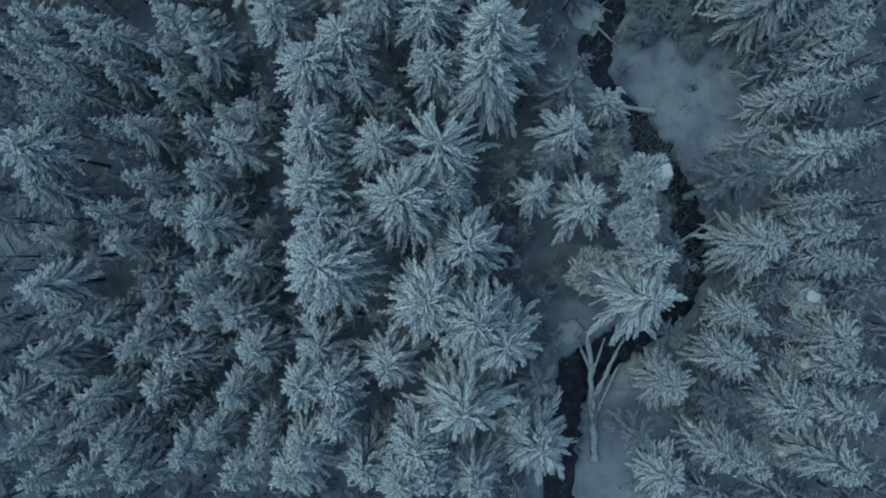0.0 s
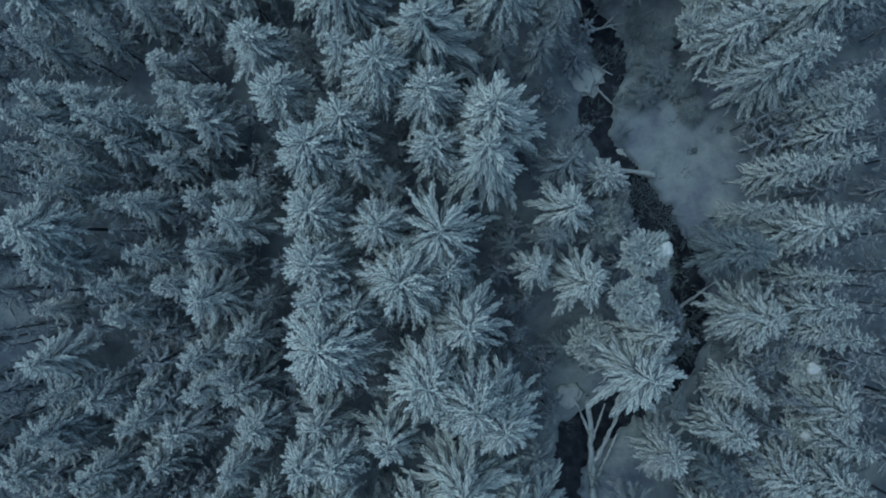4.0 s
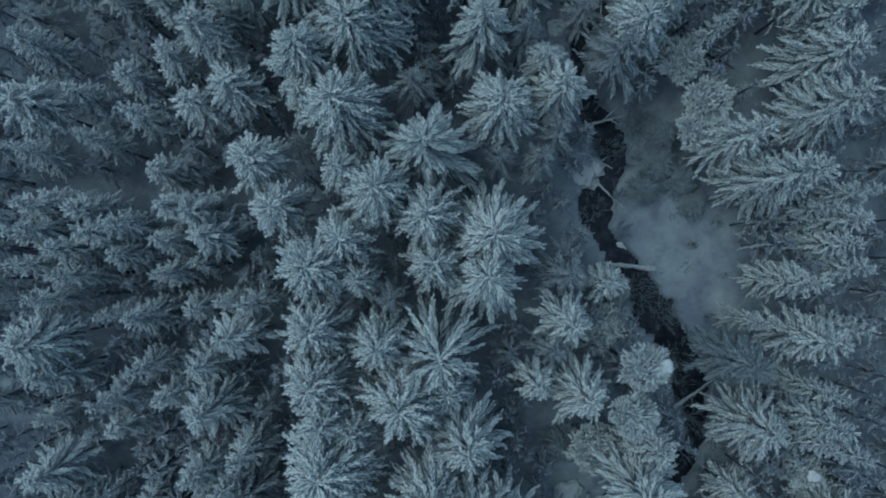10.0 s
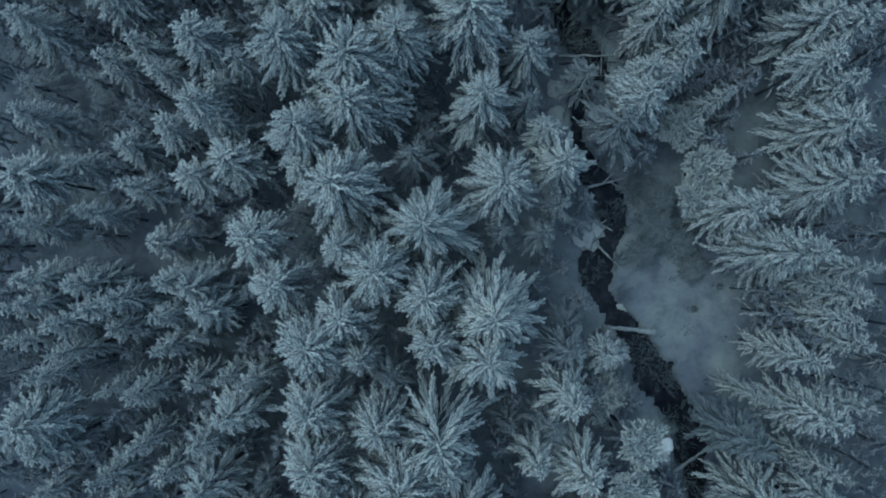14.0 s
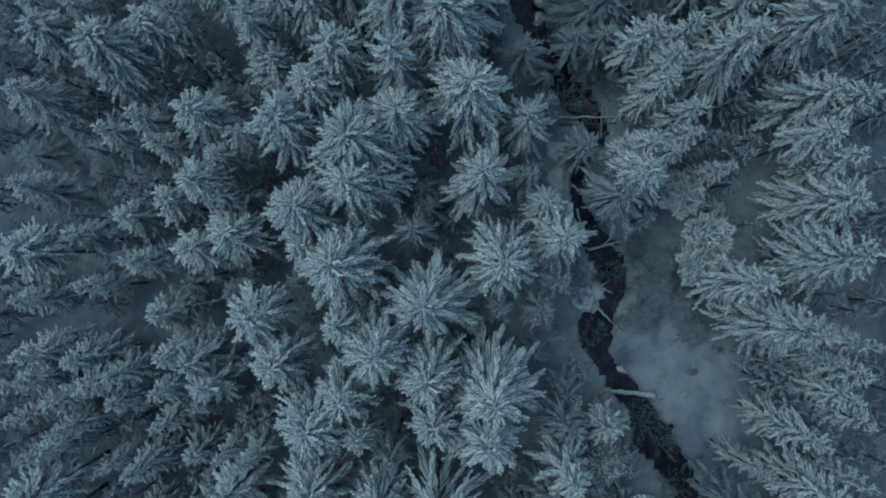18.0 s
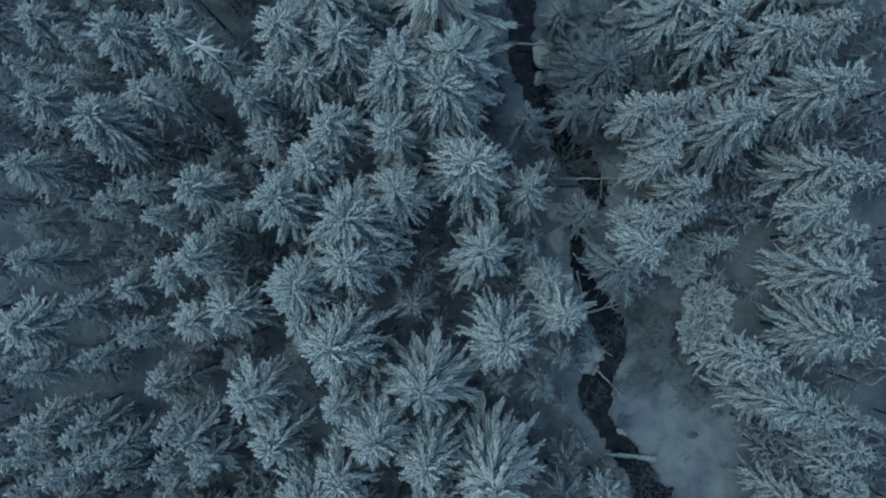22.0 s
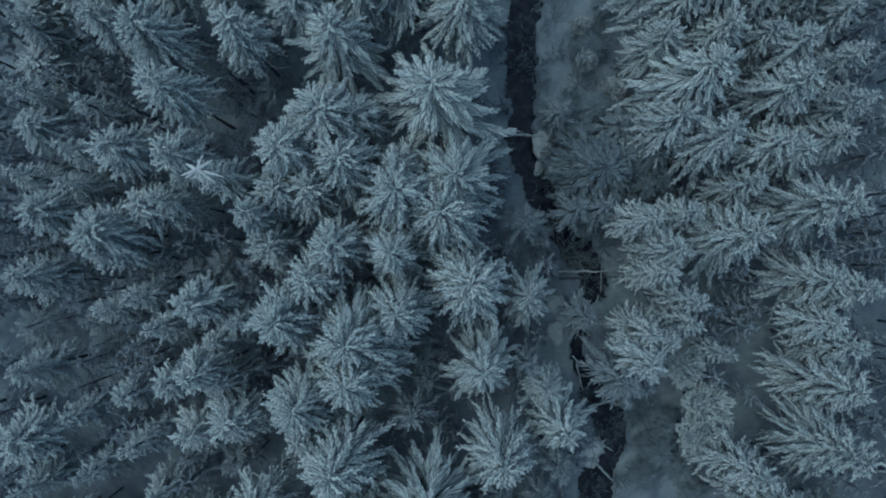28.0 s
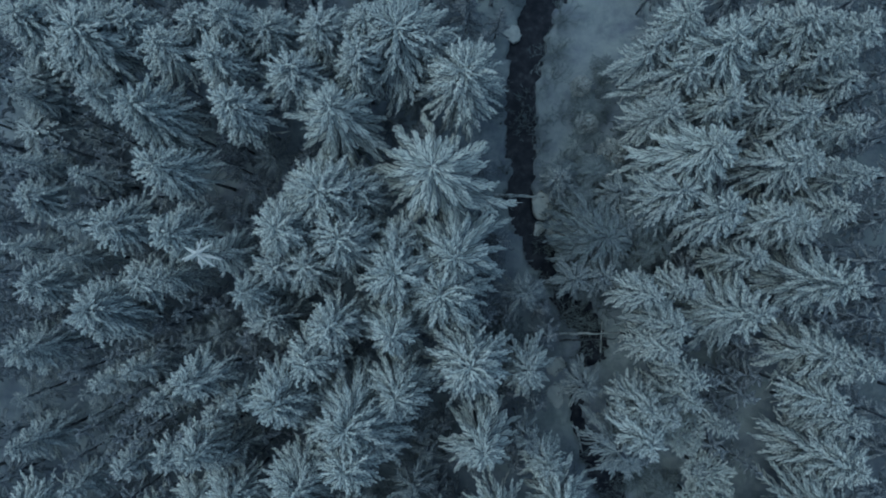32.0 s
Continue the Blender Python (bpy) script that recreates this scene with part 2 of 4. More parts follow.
# kinds of conifer: nominal height, radius, crown share, boughs, bough half width, droop, twigs a metre, profile, twig reach, twig fork
KINDS = {
    "star": [(15.0, 4.8, 0.5, 92, 0.088, 0.5, 4.2, 0.66, 0.66, 0.44), (14.0, 3.4, 0.5, 78, 0.08, 0.5, 4.3, 0.66, 0.68, 0.44), (14.0, 2.3, 0.5, 64, 0.072, 0.5, 4.6, 0.66, 0.66, 0.44)],
    "dense": [(15.0, 4.4, 0.4, 160, 0.08, 0.46, 4.0, 0.42, 0.48, 0.62), (14.0, 3.2, 0.38, 140, 0.074, 0.46, 4.3, 0.42, 0.48, 0.62), (14.0, 2.3, 0.38, 108, 0.069, 0.46, 4.6, 0.42, 0.48, 0.62), (13.0, 1.5, 0.4, 70, 0.063, 0.44, 5.2, 0.46, 0.48, 0.62)],
    "spruce": [(14.0, 3.8, 0.62, 132, 0.078, 0.5, 4.0, 0.54, 0.54, 0.54), (14.0, 2.8, 0.6, 114, 0.072, 0.5, 4.2, 0.52, 0.54, 0.54), (14.0, 2.1, 0.6, 98, 0.066, 0.5, 4.6, 0.5, 0.54, 0.54), (13.0, 1.5, 0.6, 78, 0.06, 0.46, 5.2, 0.5, 0.52, 0.54)],
    "windswept": [(14.0, 4.5, 0.5, 52, 0.095, 0.5, 3.4, 0.5, 0.5, 0.4)],
    "veteran": [(14.0, 4.4, 0.56, 132, 0.082, 0.52, 4.2, 0.58, 0.64, 0.46)],
    "skirted": [(14.0, 3.4, 0.74, 140, 0.072, 0.5, 4.2, 0.56, 0.56, 0.52), (13.0, 2.0, 0.74, 104, 0.064, 0.48, 4.6, 0.52, 0.56, 0.52)],
    "frosted": [(9.0, 1.8, 0.66, 120, 0.042, 0.4, 5.0, 0.5, 0.64, 0.5), (9.0, 3.4, 0.66, 130, 0.045, 0.4, 4.0, 0.5, 0.6, 0.5)],
    "thin": [(10.0, 2.0, 0.5, 48, 0.042, 0.38, 4.0, 0.7, 0.7, 0.42), (8.0, 1.4, 0.5, 40, 0.04, 0.34, 4.4, 0.7, 0.66, 0.42)],
}
SNOWS = {"star": SNOW, "dense": SNOW, "spruce": LIGHT_SNOW, "veteran": SNOW, "windswept": SNOW, "skirted": LIGHT_SNOW, "frosted": HOAR, "thin": SHADED_SNOW}
LABELS = {
    "star": "tall fir with long snow-laden boughs spread like a star",
    "dense": "tall fir with a dense rounded crown thick with snow",
    "spruce": "slender spruce with drooping boughs under fresh snow",
    "windswept": "tall fir with sparse long boughs thick with snow",
    "veteran": "broad old fir with a deep snow-laden crown",
    "skirted": "fir at the meadow's edge with snowy boughs down to the ground",
    "frosted": "bushy young fir greyed over with fine hoar frost",
    "thin": "young fir with thin frosted boughs in the shade",
}
PARTS = {"trunk": "dark scaly bark", "crown": "dark green needles", "snow": "snow lying along the boughs"}
STOCK = {}
PLACED = []
COUNT = [0]


def conifer(x, y, top, r, kind):
    """A conifer whose tip stands at x, y, top, with a crown of radius r."""
    COUNT[0] += 1
    rnd = random.Random(COUNT[0] * 17 + 5)
    sizes = KINDS[kind]
    size = min(range(len(sizes)), key=lambda k: abs(math.log(sizes[k][1] / r)))
    key = (kind, size, rnd.randrange(4))
    z = float(level(y)) - 0.1
    spec = sizes[size]
    if key not in STOCK:
        shapes = conifer_shape(len(kind) * 131 + size * 7 + key[2], *spec)
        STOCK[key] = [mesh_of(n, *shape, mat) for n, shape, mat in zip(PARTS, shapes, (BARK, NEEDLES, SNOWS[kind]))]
    root = new("conifer")
    trunk, crown, snow = STOCK[key]
    part("trunk", trunk, root, PARTS["trunk"])
    spray = tagged(part("crown", crown, root, PARTS["crown"]), kind="stuff")
    tagged(part("snow", snow, spray, PARTS["snow"]), kind="stuff")
    wide = r / spec[1]
    root.matrix_world = pose(x, y, z, 0, 0, rnd.uniform(0, 360)) @ Matrix.Diagonal((wide, wide, (top - z) / spec[0], 1))
    tagged(root, LABELS[kind], "tree", "conifers of the wood")
    PLACED.append((root, r))
    return root


conifer(3.57, -7.19, 16.1, 4.75, "star")
conifer(-24.82, -29.82, 7.3, 2.05, "spruce")
conifer(-7.96, -22.83, 17.2, 3.69, "dense")
conifer(-8.89, -13.54, 15.6, 3.06, "dense")
conifer(-8.77, -16.74, 16.0, 3.04, "dense")
conifer(-8.11, -19.23, 16.5, 2.50, "dense")
conifer(-6.69, -7.19, 15.6, 2.65, "dense")
conifer(-8.87, -9.05, 15.7, 3.31, "dense")
conifer(-0.70, -8.80, 15.5, 2.55, "dense")
conifer(-3.51, -11.28, 15.1, 1.86, "thin")
conifer(-4.56, -14.32, 16.0, 2.77, "dense")
conifer(-0.39, -14.83, 18.6, 4.50, "windswept")
conifer(-2.65, -17.87, 17.1, 3.97, "dense")
conifer(1.69, -21.19, 16.4, 4.02, "star")
conifer(-1.17, -25.04, 17.4, 3.43, "dense")
conifer(9.35, -12.77, 14.6, 2.56, "star")
conifer(7.93, -15.07, 14.1, 1.90, "thin")
conifer(6.81, -17.34, 14.6, 2.07, "star")
conifer(10.26, -18.14, 14.6, 3.05, "star")
conifer(8.98, -9.42, 13.6, 2.51, "thin")
conifer(1.94, -26.29, 18.7, 3.32, "dense")
conifer(4.10, -27.96, 17.8, 3.89, "star")
conifer(1.06, -31.83, 18.2, 4.30, "star")
conifer(-3.67, -29.35, 15.5, 3.14, "star")
conifer(-7.15, -30.65, 15.5, 2.55, "dense")
conifer(-8.71, -28.41, 14.2, 2.73, "star")
conifer(-5.50, -36.79, 13.5, 3.53, "star")
conifer(6.81, -35.45, 13.5, 3.77, "star")
conifer(7.23, -31.32, 11.9, 2.13, "thin")
conifer(14.21, -24.76, 15.5, 3.62, "star")
conifer(15.36, -22.29, 13.4, 2.42, "spruce")
conifer(31.17, -34.31, 7.6, 2.56, "spruce")
conifer(-11.07, 12.12, 15.8, 3.15, "dense")
conifer(-10.15, 6.16, 15.5, 2.96, "dense")
conifer(-11.79, -5.03, 14.8, 2.60, "dense")
conifer(-3.39, 16.91, 16.5, 3.39, "star")
conifer(1.92, 14.45, 15.0, 3.62, "dense")
conifer(-2.96, 12.88, 15.4, 2.83, "dense")
conifer(-6.34, 11.12, 16.5, 4.00, "dense")
conifer(-6.79, 8.00, 15.7, 3.31, "dense")
conifer(2.88, 8.45, 15.1, 3.31, "star")
conifer(6.55, 13.50, 10.3, 2.96, "star")
conifer(-2.38, 4.91, 12.2, 2.35, "thin")
conifer(6.36, 8.72, 13.4, 1.61, "thin")
conifer(7.78, 6.99, 11.2, 1.96, "dense")
conifer(-7.05, 2.45, 16.7, 3.58, "dense")
conifer(4.38, 2.44, 15.2, 3.09, "dense")
conifer(8.72, 4.24, 14.1, 3.08, "star")
conifer(-1.04, -0.55, 16.9, 4.43, "star")
conifer(-7.31, -2.17, 16.1, 2.48, "star")
conifer(4.34, -1.01, 12.7, 1.77, "thin")
conifer(7.16, -0.78, 13.9, 1.82, "thin")
conifer(-7.65, 17.52, 15.5, 2.55, "dense")
conifer(-9.17, 15.23, 15.2, 2.57, "dense")
conifer(-4.59, -3.79, 17.3, 3.19, "dense")
conifer(8.60, 0.96, 13.3, 1.84, "thin")
conifer(-0.89, -5.20, 16.8, 2.97, "dense")
conifer(14.81, 9.14, 13.2, 2.42, "dense")
conifer(13.78, 7.35, 12.3, 2.82, "thin")
conifer(16.81, 17.12, 13.7, 2.51, "spruce")
conifer(-25.93, 38.01, 13.5, 3.59, "dense")
conifer(-10.64, 35.67, 13.5, 2.67, "dense")
conifer(-33.16, 36.44, 6.3, 2.82, "dense")
conifer(-11.21, 24.35, 15.5, 3.17, "dense")
conifer(-33.68, 32.96, 5.3, 2.58, "dense")
conifer(-7.60, 32.16, 15.6, 4.33, "star")
conifer(-6.32, 36.46, 13.5, 2.67, "dense")
conifer(-3.21, 38.44, 13.5, 4.53, "dense")
conifer(1.29, 35.32, 13.5, 4.00, "dense")
conifer(-0.34, 27.92, 16.7, 5.40, "star")
conifer(2.79, 38.45, 7.0, 2.63, "thin")
conifer(-1.83, 35.22, 6.8, 1.83, "thin")
conifer(-8.43, 26.51, 15.1, 4.03, "dense")
conifer(-7.00, 23.17, 15.3, 3.18, "dense")
conifer(0.94, 22.39, 16.2, 4.74, "star")
conifer(-3.20, 20.97, 16.7, 3.48, "dense")
conifer(0.04, 19.91, 16.1, 3.80, "dense")
conifer(13.46, 23.89, 6.6, 4.35, "frosted")
conifer(17.09, 25.71, 6.6, 3.50, "frosted")
conifer(3.38, -6.67, 18.3, 3.95, "star")
conifer(2.95, -9.54, 18.5, 3.63, "star")
conifer(-9.63, -30.56, 15.8, 2.31, "dense")
conifer(-7.59, -33.37, 16.0, 1.73, "dense")
conifer(-9.38, -34.86, 16.1, 1.91, "dense")
conifer(-1.76, -34.51, 16.1, 2.64, "dense")
conifer(0.25, -17.67, 15.1, 2.35, "dense")
conifer(-0.85, -36.49, 16.1, 2.30, "dense")
conifer(-5.80, -9.66, 14.6, 1.88, "dense")
conifer(-6.08, -19.92, 15.2, 2.15, "dense")
conifer(-2.66, -36.85, 16.1, 2.16, "dense")
conifer(-10.60, -36.49, 15.5, 3.11, "star")
conifer(2.27, -37.30, 15.5, 2.84, "star")
conifer(5.23, -33.22, 15.4, 1.84, "star")
conifer(-3.78, -34.32, 11.0, 1.83, "thin")
conifer(1.10, -29.51, 10.7, 1.75, "thin")
conifer(-13.59, -19.67, 10.1, 1.49, "thin")
conifer(14.46, -35.53, 11.1, 2.01, "thin")
conifer(5.08, -15.49, 9.9, 1.59, "thin")
conifer(-4.85, -26.26, 10.5, 1.57, "thin")
conifer(-12.80, 17.60, 11.3, 3.04, "spruce")
conifer(-5.05, 8.74, 12.9, 2.46, "dense")
conifer(-9.90, 3.59, 13.2, 2.15, "dense")
conifer(-1.88, 10.41, 7.8, 1.95, "thin")
conifer(-1.00, 6.67, 8.0, 1.85, "thin")
conifer(-6.06, -11.26, 9.1, 1.43, "thin")
conifer(-32.96, 11.30, 7.7, 2.34, "thin")
conifer(-27.71, 11.39, 7.7, 1.66, "thin")
conifer(11.69, 11.65, 7.7, 2.15, "thin")
conifer(-11.34, 0.80, 8.4, 1.64, "thin")
conifer(-4.02, 2.10, 8.3, 1.74, "thin")
conifer(-3.53, -8.55, 8.9, 1.62, "thin")
conifer(5.00, -4.75, 8.7, 1.63, "thin")
conifer(-6.17, 0.37, 8.4, 1.64, "thin")
conifer(10.94, 20.29, 7.2, 2.17, "thin")
conifer(13.16, 20.74, 7.2, 2.27, "thin")
conifer(16.49, 10.66, 12.8, 2.04, "spruce")
conifer(-31.47, 40.02, 11.0, 2.93, "dense")
conifer(-24.80, 40.03, 11.0, 2.80, "dense")
conifer(-18.54, 40.11, 11.0, 2.56, "dense")
conifer(-12.83, 39.19, 11.1, 2.80, "dense")
conifer(-23.14, 39.69, 11.1, 2.44, "dense")
conifer(-5.71, 39.21, 12.2, 3.03, "dense")
conifer(-8.92, 38.79, 12.2, 2.60, "dense")
conifer(-6.39, 26.92, 12.9, 2.56, "dense")
conifer(-3.21, 23.36, 13.2, 2.45, "dense")
conifer(-1.24, 21.52, 13.3, 2.24, "dense")
conifer(-9.85, 21.40, 13.3, 2.86, "dense")
conifer(-11.74, 21.60, 13.3, 2.45, "dense")
conifer(-0.87, 37.97, 12.3, 2.39, "dense")
conifer(16.27, 37.92, 11.7, 2.39, "spruce")
conifer(18.26, 36.38, 11.8, 3.61, "spruce")
conifer(27.23, 39.51, 11.6, 3.75, "spruce")
conifer(31.61, 39.09, 11.7, 2.97, "spruce")
conifer(16.88, 33.20, 12.0, 2.46, "spruce")
conifer(17.60, 26.98, 12.4, 3.19, "spruce")
conifer(15.42, 19.54, 12.8, 2.23, "spruce")
conifer(24.05, 39.51, 11.6, 2.97, "spruce")
conifer(15.19, 24.67, 6.4, 2.20, "thin")
conifer(9.85, 28.75, 6.1, 1.61, "thin")
conifer(-1.84, 8.36, 7.3, 1.97, "thin")
conifer(-14.12, 30.57, 6.0, 2.32, "thin")
conifer(-7.61, 14.01, 7.0, 1.68, "thin")
conifer(3.45, 11.83, 7.1, 1.68, "thin")
conifer(14.81, 27.84, 6.2, 2.01, "thin")
conifer(-17.84, 16.21, 6.9, 1.98, "thin")
conifer(-20.03, 15.33, 6.9, 1.78, "thin")
conifer(10.05, -8.01, 7.8, 2.24, "thin")
conifer(12.01, -15.13, 8.2, 1.65, "thin")
conifer(14.13, -12.70, 8.0, 1.26, "thin")
conifer(12.81, -9.98, 9.6, 1.76, "dense")
conifer(11.66, -23.56, 9.3, 1.42, "thin")
conifer(16.90, 25.41, 5.2, 2.25, "thin")
conifer(13.87, 23.10, 5.3, 2.25, "thin")
conifer(-29.70, -6.18, 12.7, 1.91, "spruce")
conifer(-25.58, -6.42, 13.4, 1.72, "spruce")
conifer(-24.42, -7.95, 11.0, 1.87, "spruce")
conifer(-17.28, -6.85, 12.7, 2.29, "star")
conifer(-20.36, -9.21, 12.2, 1.49, "spruce")
conifer(-18.61, -8.72, 9.6, 1.28, "spruce")
conifer(-30.34, -8.81, 12.9, 1.37, "spruce")
conifer(-27.07, -9.45, 13.8, 1.33, "spruce")
conifer(-28.41, -11.14, 14.1, 1.59, "spruce")
conifer(-24.14, -12.20, 13.1, 1.07, "spruce")
conifer(-22.21, -12.63, 13.3, 1.78, "spruce")
conifer(-29.02, -14.03, 14.6, 2.62, "dense")
conifer(-13.64, -11.49, 14.3, 1.38, "spruce")
conifer(-18.58, -12.00, 10.2, 1.84, "spruce")
conifer(-15.98, -11.59, 13.0, 1.20, "spruce")
conifer(-14.98, -14.06, 14.8, 2.35, "star")
conifer(-14.21, -8.09, 8.0, 1.25, "thin")
conifer(-21.93, -16.17, 13.6, 1.45, "spruce")
conifer(-17.22, -16.00, 13.8, 1.87, "spruce")
conifer(-29.14, -16.82, 12.5, 2.31, "spruce")
conifer(-24.39, -18.71, 12.9, 1.52, "spruce")
conifer(-20.22, -18.41, 12.6, 1.64, "spruce")
conifer(-16.93, -19.26, 13.5, 2.68, "star")
conifer(-29.69, -20.50, 10.2, 1.47, "spruce")
conifer(-23.84, -20.95, 11.6, 1.81, "spruce")
conifer(-20.10, -4.56, 12.6, 1.92, "spruce")
conifer(-29.10, -23.84, 12.8, 2.61, "star")
conifer(-17.76, -23.69, 13.6, 2.05, "spruce")
conifer(-14.19, -22.34, 14.2, 2.02, "spruce")
conifer(-14.78, -26.09, 12.5, 2.68, "spruce")
conifer(-22.02, -26.39, 10.0, 1.81, "spruce")
conifer(-17.52, -26.17, 13.9, 1.73, "spruce")
conifer(-15.87, -24.84, 13.7, 1.54, "spruce")
conifer(-27.45, -26.16, 13.9, 1.24, "spruce")
conifer(-25.76, -27.04, 10.9, 2.17, "spruce")
conifer(-28.34, -29.01, 14.0, 2.04, "spruce")
conifer(-22.09, -28.07, 13.9, 1.67, "spruce")
conifer(-19.57, -29.37, 11.6, 2.46, "spruce")
conifer(-13.31, -28.27, 13.9, 2.03, "dense")
conifer(-28.41, -30.44, 11.2, 2.09, "spruce")
conifer(-21.27, -31.83, 10.7, 2.37, "spruce")
conifer(-31.80, -32.58, 10.6, 2.51, "spruce")
conifer(-24.96, -32.20, 14.2, 1.84, "spruce")
conifer(-14.93, -31.64, 14.1, 2.16, "spruce")
conifer(-25.45, -34.06, 14.3, 1.47, "spruce")
conifer(-23.18, -34.81, 14.3, 1.72, "spruce")
conifer(-29.34, -35.15, 14.4, 1.84, "spruce")
conifer(-22.41, -36.20, 14.3, 1.96, "spruce")
conifer(-18.03, -35.72, 14.4, 2.13, "spruce")
conifer(-15.97, -34.60, 14.4, 1.96, "spruce")
conifer(-12.68, -33.68, 14.3, 1.59, "spruce")
conifer(-12.94, -35.91, 14.4, 1.69, "spruce")
conifer(-25.36, -37.52, 14.4, 2.01, "spruce")
conifer(-21.60, -37.41, 14.4, 2.01, "spruce")
conifer(-14.45, -37.23, 14.4, 2.13, "spruce")
conifer(-28.38, -37.22, 14.4, 1.84, "spruce")
conifer(-31.65, 27.09, 9.3, 2.23, "dense")
conifer(-27.74, 24.47, 12.0, 1.67, "spruce")
conifer(-23.42, 24.65, 13.8, 2.42, "dense")
conifer(-18.63, 23.86, 15.5, 2.33, "dense")
capped_tree = conifer(-16.15, 22.39, 15.4, 2.33, "star")
conifer(-32.18, 22.71, 10.4, 1.72, "spruce")
conifer(-28.37, 22.16, 10.9, 1.83, "spruce")
conifer(-19.79, 20.75, 14.5, 1.86, "spruce")
conifer(-30.35, 20.27, 11.0, 2.16, "dense")
conifer(-24.80, 18.52, 13.3, 2.98, "dense")
conifer(-25.29, 17.14, 11.2, 2.27, "spruce")
conifer(-22.33, 20.27, 11.0, 2.56, "dense")
conifer(-13.77, 19.72, 14.8, 1.89, "dense")
conifer(-14.05, 17.76, 11.1, 1.59, "spruce")
conifer(-31.34, 15.07, 11.3, 2.72, "spruce")
conifer(-23.09, 13.54, 10.3, 1.73, "spruce")
conifer(-25.72, 12.55, 9.7, 1.63, "spruce")
conifer(-17.72, 13.17, 13.8, 2.42, "dense")
conifer(-21.14, 11.37, 11.7, 1.58, "spruce")
conifer(-15.03, 11.87, 13.1, 1.64, "star")
conifer(-16.81, 10.36, 11.6, 1.86, "spruce")
conifer(-27.64, 9.68, 6.9, 1.29, "thin")
conifer(-17.39, 8.33, 14.1, 2.13, "dense")
conifer(-31.41, 7.93, 11.4, 2.14, "spruce")
conifer(-26.68, 7.68, 7.0, 1.19, "thin")
conifer(-24.13, 5.93, 9.4, 2.23, "spruce")
conifer(-20.51, 6.90, 11.0, 1.71, "dense")
conifer(-16.25, 7.33, 11.8, 1.78, "spruce")
conifer(-28.42, 4.44, 9.8, 1.74, "spruce")
conifer(-18.87, 3.59, 11.4, 2.37, "star")
conifer(-15.37, 4.32, 11.9, 2.51, "dense")
conifer(-22.93, 2.41, 12.1, 1.51, "spruce")
conifer(-30.92, 3.33, 12.1, 2.51, "dense")
conifer(-30.30, -0.21, 12.4, 1.83, "spruce")
conifer(-26.19, 0.57, 12.3, 1.33, "spruce")
conifer(-21.76, -1.53, 9.6, 1.93, "spruce")
conifer(-16.78, 0.24, 7.5, 1.60, "thin")
conifer(-13.37, -1.02, 15.2, 2.51, "dense")
conifer(-30.00, -4.46, 12.5, 2.22, "spruce")
conifer(-26.57, -4.70, 12.6, 1.98, "spruce")
conifer(-23.81, -5.89, 12.6, 1.93, "spruce")
conifer(-18.11, -4.92, 12.5, 2.48, "spruce")
conifer(-20.53, -7.04, 12.7, 1.82, "spruce")
conifer(-27.68, -7.62, 12.7, 1.76, "spruce")
conifer(-30.70, -6.47, 12.6, 1.65, "spruce")
conifer(-19.63, -7.91, 7.9, 1.36, "thin")
conifer(-32.97, 39.48, 9.9, 1.92, "spruce")
conifer(-29.01, 40.56, 9.8, 2.33, "dense")
conifer(-28.91, 37.97, 9.9, 2.61, "dense")
conifer(-19.95, 37.64, 13.5, 2.44, "dense")
conifer(-16.11, 36.46, 13.5, 2.71, "dense")
conifer(-15.54, 39.61, 13.5, 2.17, "dense")
conifer(-32.35, 35.05, 10.1, 1.86, "spruce")
conifer(-25.28, 34.39, 12.4, 2.11, "dense")
conifer(-20.83, 32.38, 15.9, 2.98, "dense")
conifer(-14.46, 32.73, 14.7, 2.64, "dense")
conifer(-32.05, 33.62, 5.6, 1.32, "thin")
conifer(-35.23, 33.15, 5.6, 1.42, "thin")
conifer(-29.27, 32.23, 5.6, 1.18, "thin")
conifer(-27.72, 28.49, 9.9, 1.63, "spruce")
conifer(-18.95, 28.37, 16.6, 2.44, "dense")
conifer(-31.48, 29.48, 11.7, 1.40, "spruce")
conifer(25.97, -9.87, 14.7, 1.87, "skirted")
conifer(28.91, -7.16, 14.0, 1.72, "spruce")
conifer(30.21, -8.96, 12.8, 1.63, "spruce")
conifer(23.33, -13.05, 13.5, 1.14, "skirted")
conifer(27.30, -14.54, 14.3, 2.46, "skirted")
conifer(22.19, -16.05, 14.2, 2.33, "frosted")
conifer(27.45, -17.81, 14.6, 1.33, "skirted")
conifer(23.87, -20.97, 12.3, 3.29, "spruce")
conifer(27.34, -20.09, 14.8, 1.76, "spruce")
conifer(28.09, -21.96, 12.2, 1.59, "spruce")
conifer(29.98, -13.56, 13.1, 1.31, "spruce")
conifer(29.58, -22.54, 13.6, 1.56, "spruce")
conifer(22.45, -26.31, 10.1, 2.11, "spruce")
conifer(23.88, -27.17, 9.7, 1.40, "spruce")
conifer(21.66, -29.56, 11.8, 2.79, "spruce")
conifer(17.10, -31.48, 11.1, 2.45, "spruce")
conifer(30.40, -28.23, 9.6, 3.08, "spruce")
conifer(26.27, -33.42, 10.6, 3.03, "spruce")
conifer(20.00, -32.02, 14.2, 1.70, "frosted")
conifer(28.92, -33.16, 14.2, 2.30, "spruce")
conifer(19.89, -36.01, 13.5, 2.07, "spruce")
conifer(21.15, -36.09, 15.7, 1.88, "spruce")
conifer(15.65, -37.35, 13.5, 2.20, "dense")
